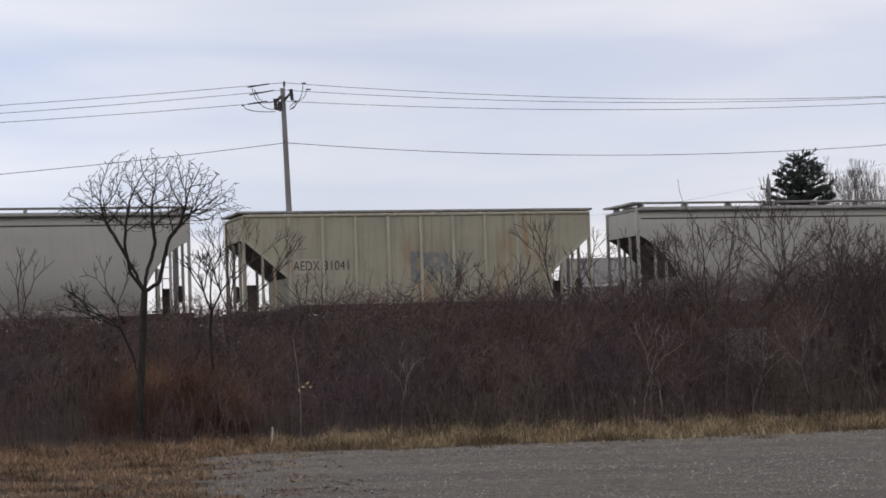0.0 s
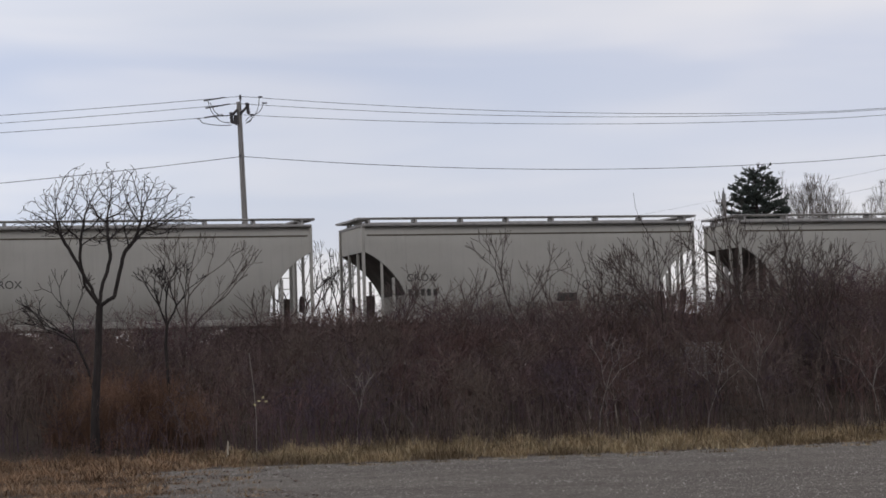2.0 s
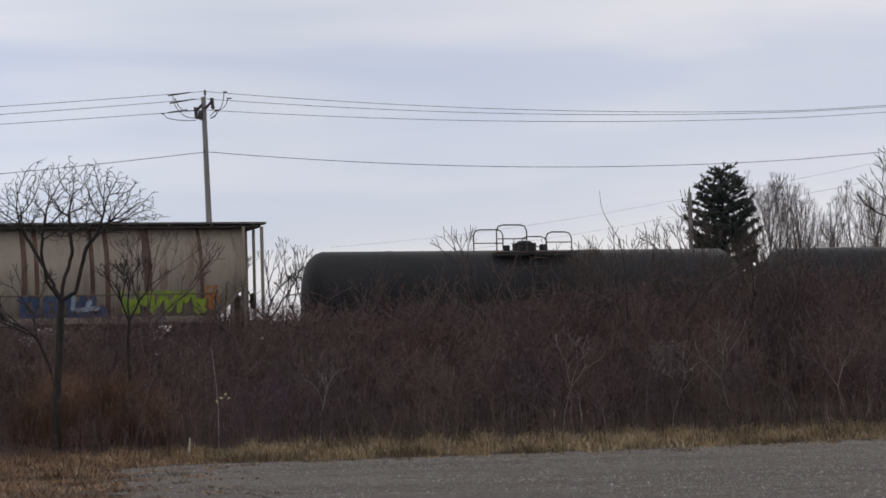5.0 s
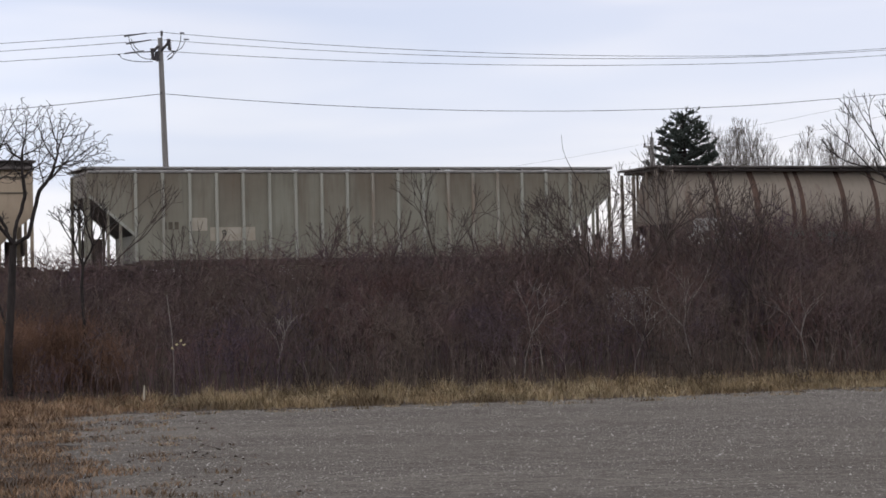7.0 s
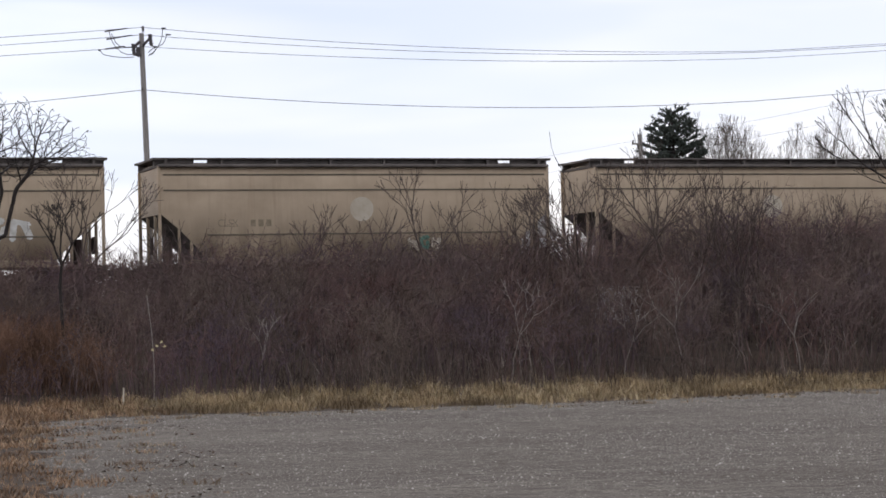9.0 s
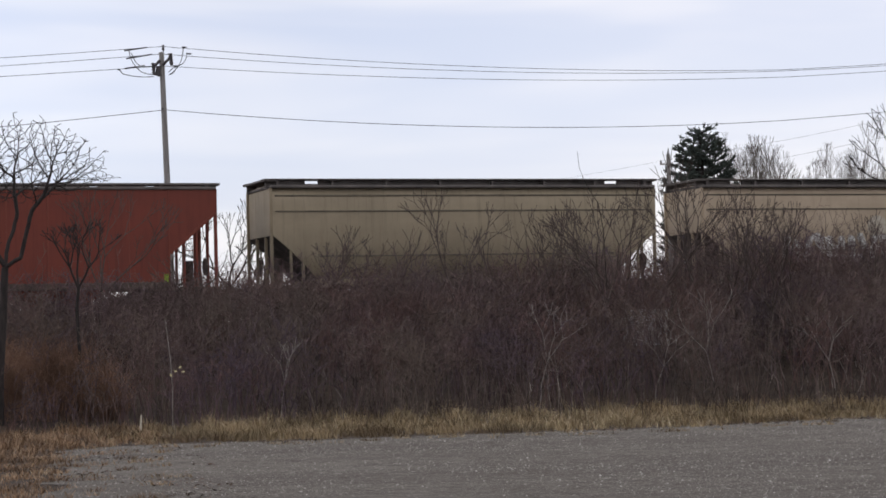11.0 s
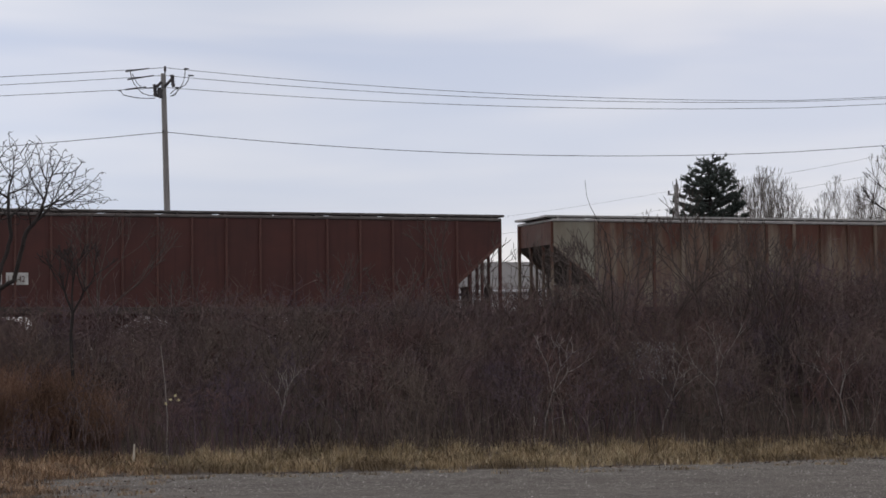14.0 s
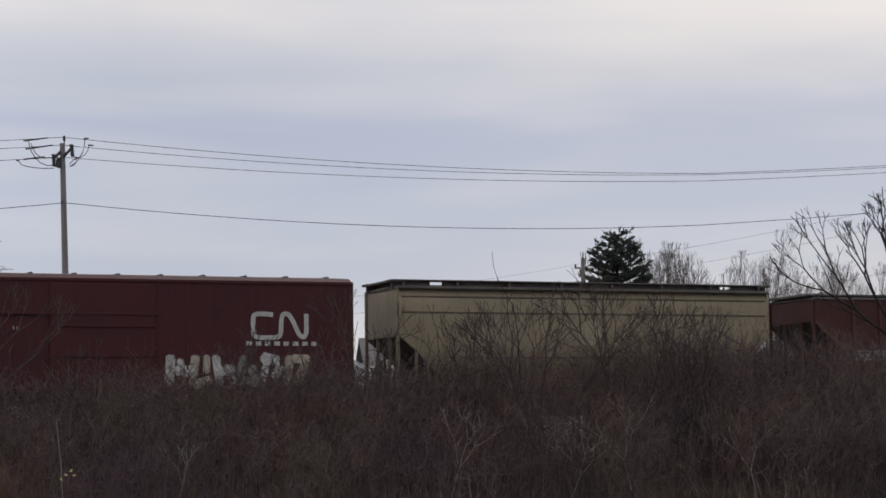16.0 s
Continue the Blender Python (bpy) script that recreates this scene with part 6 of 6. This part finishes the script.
# ---- thicket, grass and gravel ----
def build_thicket():
    rng = np.random.default_rng(4)
    n = 11400
    s = rng.uniform(-22, 27, n)
    q = np.where(rng.random(n) < 0.6, rng.uniform(-18.6, -2.4, n), rng.uniform(-10, -2.4, n))
    wave = np.array([noise.noise((a * 0.35, b * 0.5, 7.0)) for a, b in zip(s, q)])
    wave2 = np.array([noise.noise((a * 1.3, b * 1.3, 3.0)) for a, b in zip(s, q)])
    clump = np.array([noise.noise((a * 0.8, b * 0.45, 15.0)) for a, b in zip(s, q)])
    keep = rng.random(n) < np.clip(0.9 + 2.6 * clump, 0.2, 1)
    px, py = NEAR_SIDE.x + ALONG.x * s + ACROSS.x * q, NEAR_SIDE.y + ALONG.y * s + ACROSS.y * q
    keep &= ~((px > -9.5) & (px < -5.2) & (py < 57.8) & (py > 54.6) & (rng.random(n) < 0.85))
    keep &= ~((s > 5.2) & (s < 7.2) & (q < -4.5) & (rng.random(n) < 0.86))
    s, q, wave, wave2, n = s[keep], q[keep], wave[keep], wave2[keep], int(keep.sum())
    ground = np.interp(q, [p[0] for p in PROFILE], [p[1] for p in PROFILE])
    top = np.interp(q, [-18.6, -16.8, -12.5, -8, -2.4], [1.9, 2.6, 3.35, 4.1, 4.15]) + 0.6 * wave + 0.55 * wave2
    top -= np.where((px[keep] > -9.5) & (px[keep] < -5.0) & (py[keep] < 55.2), 0.9, 0.0)
    top += np.interp(s, [-26, -9, -4, 2, 5, 9, 16, 34], [-0.5, -0.45, -0.2, -0.05, 0.25, 0.58, 0.5, 0.35])
    h = np.maximum(top - ground, 0.5) * np.where(q > -10, rng.uniform(0.72, 1.06, n), rng.uniform(0.66, 1.04, n))
    lean = rng.normal(0, 0.26, (n, 2))
    base = np.stack([NEAR_SIDE.x + ALONG.x * s + ACROSS.x * q, NEAR_SIDE.y + ALONG.y * s + ACROSS.y * q, ground - 0.05], 1)
    A, B, RA, RB = [], [], [], []

    def add(a, b, ra, rb):
        A.append(a), B.append(b), RA.append(ra), RB.append(rb)

    def unit(v):
        return v / np.linalg.norm(v, axis=1, keepdims=True)

    r = rng.uniform(0.007, 0.017, n)
    p = base
    nodes = [base]
    for k in range(4):
        f = (k + 1) / 4
        bend = rng.normal(0, 0.09, (n, 2)) * h[:, None]
        nxt = base + np.concatenate([lean * h[:, None] * f ** 1.4 + bend * f, (h * f ** 0.9)[:, None]], 1)
        add(p, nxt, r * (1 - 0.2 * k), r * (1 - 0.2 * (k + 1)))
        p = nxt
        nodes.append(nxt)
    nodes = np.array(nodes)
    for _ in range(5):
        k = np.where((q < -15) & (rng.random(n) < 0.55), rng.integers(3, 5, n), rng.integers(2, 5, n))
        f = rng.random(n)[:, None]
        st = nodes[k - 1, np.arange(n)] * (1 - f) + nodes[k, np.arange(n)] * f
        ln = (0.12 + 0.18 * rng.random(n)) * h
        d = unit(np.stack([rng.normal(0, 0.8, n), rng.normal(0, 0.8, n), rng.uniform(0.1, 1.0, n)], 1))
        mid = st + d * ln[:, None] * 0.55
        d2 = unit(d + np.stack([rng.normal(0, 0.35, n), rng.normal(0, 0.35, n), rng.uniform(-0.1, 0.6, n)], 1))
        end = mid + d2 * ln[:, None] * 0.6
        rb = np.maximum(r * 0.62, 0.0075)
        add(st, mid, rb, rb * 0.8)
        add(mid, end, rb * 0.8, np.full(n, 0.0042))
        for _ in range(2):
            d3 = unit(d + rng.normal(0, 0.65, (n, 3)))
            f3 = rng.random(n)[:, None]
            add(mid * f3 + end * (1 - f3), mid * f3 + end * (1 - f3) + d3 * ln[:, None] * rng.uniform(0.25, 0.55, n)[:, None], rb * 0.6, np.full(n, 0.0045))
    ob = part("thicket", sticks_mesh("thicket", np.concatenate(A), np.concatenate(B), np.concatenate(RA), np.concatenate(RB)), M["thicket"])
    tagged(ob, "dense dark brown thicket of leafless brush on the bank", "thicket", "", "stuff")


build_thicket()


def brush(name, n, xr, yr, height, material, label, seed, r=0.006):
    rng = np.random.default_rng(seed)
    x, y = rng.uniform(*xr, n), rng.uniform(*yr, n)
    g = np.array([gz(a, b) for a, b in zip(x, y)])
    h = height * rng.uniform(0.6, 1.1, n) * (0.8 + 0.3 * np.array([noise.noise((a * 1.2, b * 1.2, 5)) for a, b in zip(x, y)]))
    h *= np.sqrt(np.clip(1 - ((x - np.mean(xr)) / (0.5 * (xr[1] - xr[0]))) ** 4, 0.08, 1)) * rng.uniform(0.75, 1.1, n)
    base = np.stack([x, y, g - 0.03], 1)
    lean = rng.normal(0, 0.22, (n, 2))
    A, B, RA, RB = [], [], [], []
    mid = base + np.concatenate([lean * h[:, None] * 0.5, (0.55 * h)[:, None]], 1)
    tip = base + np.concatenate([lean * h[:, None] * 1.2, h[:, None]], 1)
    A += [base, mid]
    B += [mid, tip]
    RA += [np.full(n, r), np.full(n, r * 0.8)]
    RB += [np.full(n, r * 0.8), np.full(n, 0.003)]
    for _ in range(5):
        f = rng.random(n)[:, None]
        st = mid * (1 - f) + tip * f
        d = np.stack([rng.normal(0, 0.5, n), rng.normal(0, 0.5, n), rng.uniform(0.3, 1, n)], 1)
        A.append(st), B.append(st + d * (0.22 * h)[:, None]), RA.append(np.full(n, r * 0.6)), RB.append(np.full(n, 0.003))
    ob = part(name, sticks_mesh(name, np.concatenate(A), np.concatenate(B), np.concatenate(RA), np.concatenate(RB)), material)
    tagged(ob, label, "brush", "", "stuff")


brush("russet_brush", 1900, (-9.2, -5.0), (55.0, 57.8), 1.85, M["russet"], "low russet-brown dry brush before the thicket", 6)
brush("far_scrub", 6000, (-26.0, 44.0), (86.0, 96.0), 2.9, M["thicket"], "dark leafless scrub beyond the tracks", 17, 0.023)
brush("far_scrub", 2600, (11.0, 34.0), (99.0, 108.0), 3.4, M["thicket"], "tall dark leafless scrub before the far houses", 18, 0.02)
brush("front_weeds", 1300, (-10.5, 24.0), (51.3, 57.5), 0.85, M["weeds"], "thin dry weeds along the foot of the thicket", 7, 0.005)


def build_canes():
    """Arching canes and forked branches that stand out of the brush along its front."""
    rng = np.random.default_rng(71)
    A, B, RA, RB = [], [], [], []
    n = 420
    s, q = rng.uniform(-9, 25, n), rng.uniform(-18.2, -9.0, n)
    g = np.interp(q, [p[0] for p in PROFILE], [p[1] for p in PROFILE])
    h = rng.uniform(0.9, 2.7, n) * np.interp(q, [-18.2, -15, -9], [0.75, 1.0, 1.15])
    p = np.stack([NEAR_SIDE.x + ALONG.x * s + ACROSS.x * q, NEAR_SIDE.y + ALONG.y * s + ACROSS.y * q, g - 0.05], 1)
    r = rng.uniform(0.008, 0.018, n)
    w = rng.uniform(0, 2 * math.pi, n)
    flat = np.stack([np.cos(w), 0.6 * np.sin(w), 0 * w], 1)
    arch = rng.uniform(0.02, 0.20, n)
    d = flat * rng.uniform(0.05, 0.45, n)[:, None] + np.array([0, 0, 1.0])
    steps = 7
    for k in range(steps):
        d = d + flat * (arch * (0.4 + 0.35 * k))[:, None] + rng.normal(0, 0.12, (n, 3)) - np.array([0, 0, 1.0]) * (arch * 0.22 * k)[:, None]
        d /= np.linalg.norm(d, axis=1, keepdims=True)
        nxt = p + d * (h / steps * 1.12)[:, None]
        A.append(p), B.append(nxt), RA.append(r * (1 - 0.12 * k)), RB.append(r * (1 - 0.12 * (k + 1)))
        if k > 1:
            for _ in range(2):
                pick = rng.random(n) < 0.62
                v = d[pick] + rng.normal(0, 0.55, (int(pick.sum()), 3)) + np.array([0, 0, 0.25])
                v /= np.linalg.norm(v, axis=1, keepdims=True)
                ln = (0.16 + 0.16 * rng.random(int(pick.sum()))) * h[pick]
                mid = nxt[pick] + v * (0.5 * ln)[:, None]
                v2 = v + rng.normal(0, 0.3, v.shape) + np.array([0, 0, 0.15])
                A.append(nxt[pick]), B.append(mid), RA.append(0.55 * r[pick]), RB.append(0.42 * r[pick])
                A.append(mid), B.append(mid + v2 * (0.5 * ln)[:, None]), RA.append(0.42 * r[pick]), RB.append(np.full(len(mid), 0.003))
        p = nxt
    ob = part("arching_canes", sticks_mesh("arching_canes", np.concatenate(A), np.concatenate(B), np.concatenate(RA), np.concatenate(RB), 4), M["cane"])
    tagged(ob, "grey-brown arching canes and forked stems in the thicket", "canes", "", "stuff")


build_canes()


def build_foot_stems():
    """Pale upright stems along the front foot of the thicket."""
    rng = np.random.default_rng(33)
    n = 170
    s, q = rng.uniform(-8, 24, n), rng.uniform(-18.9, -17.4, n)
    g = np.interp(q, [p[0] for p in PROFILE], [p[1] for p in PROFILE])
    h = rng.uniform(0.5, 1.5, n) * (0.7 + 0.6 * rng.random(n))
    base = np.stack([NEAR_SIDE.x + ALONG.x * s + ACROSS.x * q, NEAR_SIDE.y + ALONG.y * s + ACROSS.y * q, g - 0.05], 1)
    A, B, RA, RB = [], [], [], []
    p, r = base, rng.uniform(0.005, 0.011, n)
    lean = rng.normal(0, 0.10, (n, 2))
    for k in range(4):
        f = (k + 1) / 4
        nxt = base + np.concatenate([lean * h[:, None] * f ** 1.6 + rng.normal(0, 0.02, (n, 2)), (h * f)[:, None]], 1)
        A.append(p), B.append(nxt), RA.append(r * (1 - 0.17 * k)), RB.append(r * (1 - 0.17 * (k + 1)))
        p = nxt
    for _ in range(2):
        d = np.stack([rng.normal(0, 0.5, n), rng.normal(0, 0.4, n), rng.uniform(0.5, 1, n)], 1) * (0.3 * h)[:, None]
        A.append(B[2]), B.append(B[2] + d), RA.append(r * 0.5), RB.append(r * 0.3)
    ob = part("pale_stems", sticks_mesh("pale_stems", np.concatenate(A), np.concatenate(B), np.concatenate(RA), np.concatenate(RB), 4), M["palestem"])
    tagged(ob, "pale thin upright stems at the thicket's foot", "stems", "", "stuff")


build_foot_stems()


def build_leaf_litter():
    """Brown leaves drifted onto the edge of the gravel."""
    rng = np.random.default_rng(51)
    n = 52000
    x, y = rng.uniform(-6, 14, n), rng.uniform(18, 51, n)
    drift = np.array([noise.noise((a * 0.8, b * 0.45, 21.0)) + 0.5 * noise.noise((a * 2.6, b * 1.6, 5.0)) for a, b in zip(x, y)])
    corner = in_lot(x, y) & ~in_lot(x - 2.6, y + 0.2) | in_lot(x, y) & ~in_lot(x, y + 2.6) & (x < 1)
    rim = in_lot(x, y) & ~in_lot(x, y + 0.8)
    keep = (corner & (drift + rng.uniform(-0.3, 0.15, n) > 0.22)) | (rim & (drift + rng.uniform(-0.3, 0.15, n) > 0.05))
    x, y = x[keep], y[keep]
    n = len(x)
    w = rng.uniform(0, 2 * math.pi, n)
    r = rng.uniform(0.015, 0.038, n)
    c = np.stack([x, y, rng.uniform(0.016, 0.026, n)], 1)
    u = np.stack([np.cos(w), np.sin(w), rng.normal(0, 0.35, n)], 1) * r[:, None]
    v = np.stack([-np.sin(w), np.cos(w), rng.normal(0, 0.35, n)], 1) * (0.6 * r)[:, None]
    co = np.stack([c - u, c + v, c + u, c - v], 1).reshape(-1, 3)
    co[:, 2] = np.maximum(co[:, 2], 0.016)
    ob = part("fallen_leaves", raw_mesh("fallen_leaves", co, np.arange(4 * n).reshape(-1, 4)), M["litter"])
    tagged(ob, "brown fallen leaves drifted over the gravel's edge", "leaves", "", "stuff")


build_leaf_litter()


def build_grass():
    rng = np.random.default_rng(9)
    n = 640000
    x, y = rng.uniform(-16, 24, n), rng.uniform(18, 60, n)
    wide = np.abs(x) < 0.25 * y + 1.5
    x, y = x[wide], y[wide]
    n = len(x)
    v = (x - NEAR_SIDE.x) * ACROSS.x + (y - NEAR_SIDE.y) * ACROSS.y
    edge = 0.5 * np.array([noise.noise((a * 0.9, b * 0.9, 8.0)) for a, b in zip(x, y)])
    edge = np.where(x < -1.5, 2.6 * edge - 0.15, edge)
    near_edge = in_lot(x, y) & ~in_lot(x - 2.2, y + 1.6) & (y > 17)
    patch = np.array([noise.noise((a * 1.4, b * 1.6, 11.0)) for a, b in zip(x, y)])
    keep = (v < -17.7 + 0.5 * edge) & (~in_lot(x + edge, y - 0.15 + edge) | (near_edge & (patch > 0.27)))
    tuft = np.array([noise.noise((a * 1.6, b * 1.6, 1.0)) for a, b in zip(x[keep], y[keep])])
    x, y, v = x[keep], y[keep], v[keep]
    ok = rng.random(len(x)) < 0.55 + 1.1 * tuft
    x, y, v, tuft = x[ok], y[ok], v[ok], tuft[ok]
    n = len(x)
    h = (0.11 + 0.18 * rng.random(n) ** 2.2) * (0.75 + 1.5 * tuft) + 0.05
    h *= np.interp(v - 0.08 * x, [-40, -21, -18.5], [0.8, 0.9, 1.15])
    h = np.where(x < -3.2, 0.72 * h, h) * np.interp(y, [18, 36, 46], [0.44, 0.62, 1.0]) * np.interp(x, [6, 16, 24], [1.0, 0.62, 0.5])
    h = np.where(in_lot(x, y), 0.05 + 0.06 * rng.random(n), h)
    w = rng.uniform(0, 2 * math.pi, n)
    lean = rng.uniform(0.25, 1.7, n)[:, None] * np.stack([np.cos(w), np.sin(w)], 1)
    z = np.interp(v, [p[0] for p in PROFILE], [p[1] for p in PROFILE])
    base = np.stack([x, y, z - 0.01], 1)
    side = np.stack([-np.sin(w), np.cos(w), 0 * w], 1) * rng.uniform(0.003, 0.0075, n)[:, None]
    mid = base + np.concatenate([lean * (0.35 * h)[:, None], (0.6 * h)[:, None]], 1)
    tip = base + np.concatenate([lean * h[:, None], h[:, None]], 1)
    co = np.stack([base - side, base + side, mid + side * 0.8, mid - side * 0.8, tip + side * 0.15, tip - side * 0.15], 1).reshape(-1, 3)
    co = co.reshape(-1, 6, 3)
    brown = x + 0.5 * (y - 46) * 0.3 + rng.normal(0, 1.1, n) < -3.6
    for name, pick, mat, label in (("dry_grass", ~brown, "grass", "dry straw-coloured grass along the gravel lot"), ("brown_grass", brown, "browngrass", "reddish-brown matted dry grass beside the gravel")):
        m = int(pick.sum())
        k = (np.arange(m) * 6)[:, None, None]
        quads = (k + np.array([[0, 1, 2, 3], [3, 2, 4, 5]])[None]).reshape(-1, 4)
        ob = part(name, raw_mesh(name, co[pick].reshape(-1, 3), quads), M[mat])
        tagged(ob, label, "grass", "", "stuff")


build_grass()


def build_stones():
    rng = np.random.default_rng(12)
    n = 125000
    y = 17 + 36 * rng.random(n)
    x = -6 + 26 * rng.random(n)
    keep = in_lot(x, y) & (np.abs(x) < 0.24 * y + 1)
    x, y = x[keep], y[keep]
    worn = np.array([noise.noise((a * 0.22 + 0.1 * b, b * 0.55, 31.0)) for a, b in zip(x, y)])
    keep = rng.random(len(x)) < np.clip(0.6 + 1.3 * worn, 0.12, 1)
    x, y = x[keep], y[keep]
    n = len(x)
    r = 0.006 + 0.009 * rng.random(n) ** 2 + 0.012 * rng.random(n) ** 10
    unit = np.array([(1, 0, -0.2), (0, 1, -0.2), (-1, 0, -0.2), (0, -1, -0.2), (0, 0, 0.8)], float)
    co = np.stack([x, y, np.full(n, 0.014)], 1)[:, None] + unit[None] * r[:, None, None] * rng.uniform(0.6, 1.3, (n, 5, 1))
    tri = np.array([[0, 1, 4], [1, 2, 4], [2, 3, 4], [3, 0, 4]])
    faces = ((np.arange(n) * 5)[:, None, None] + tri[None]).reshape(-1, 3)
    ob = part("loose_stones", raw_mesh("loose_stones", co.reshape(-1, 3), faces), M["stone"])
    tagged(ob, "scattered loose pale stones on the gravel", "gravel stones", "", "stuff")


build_stones()


def build_markers():
    g = gz(-4.2, 50.65)
    stake = empty("marker_stake", Matrix.Translation((-4.2, 50.65, g)), "short white marker stake in dry grass", "stake")
    bm = bmesh.new()
    rod(bm, (0, 0, -0.1), (0.03, 0, 0.46), 0.032, 0.016, 8)
    part("post", bm, M["patch"], stake)
    g = gz(-3.64, 52.5)
    plant = empty("dry_stalk", Matrix.Translation((-3.64, 52.5, g)), "pale bare stalk with a few yellow leaves", "plant stalk")
    part("stem", tube(bmesh.new(), [(0, 0, 0), (0.02, 0, 0.9), (-0.02, 0, 1.6), (-0.12, 0, 2.5)], 0.009), M["palebark"], plant)
    for x, z, a in ((0.05, 1.33, 0.4), (0.16, 1.38, -0.5), (-0.03, 1.27, 1.2), (0.22, 1.31, 0.2)):
        me = mesh_of("leaf", [(0, 0, 0), (0.04, 0.01, 0.03), (0.09, 0, 0.02), (0.05, -0.01, -0.025)], [(0, 1, 2, 3)])
        part("leaf", me, M["yellowleaf"], plant, "yellow leaf", Matrix.Translation((x, -0.02, z)) @ Matrix.Rotation(a, 4, "Y"))


build_markers()


def motions():
    for car, middle in CARS:
        rows = []
        for t in (0, 2, 4, 6, 8, 10, 12, 14, 16):
            s = middle + 16.5877 * t - 0.0044908 * t * t
            rows.append((t, Matrix.Translation(track(s, 1.55, RAIL_TOP)) @ Matrix.Rotation(ALPHA, 4, "Z")))
        walk(car, rows)


motions()
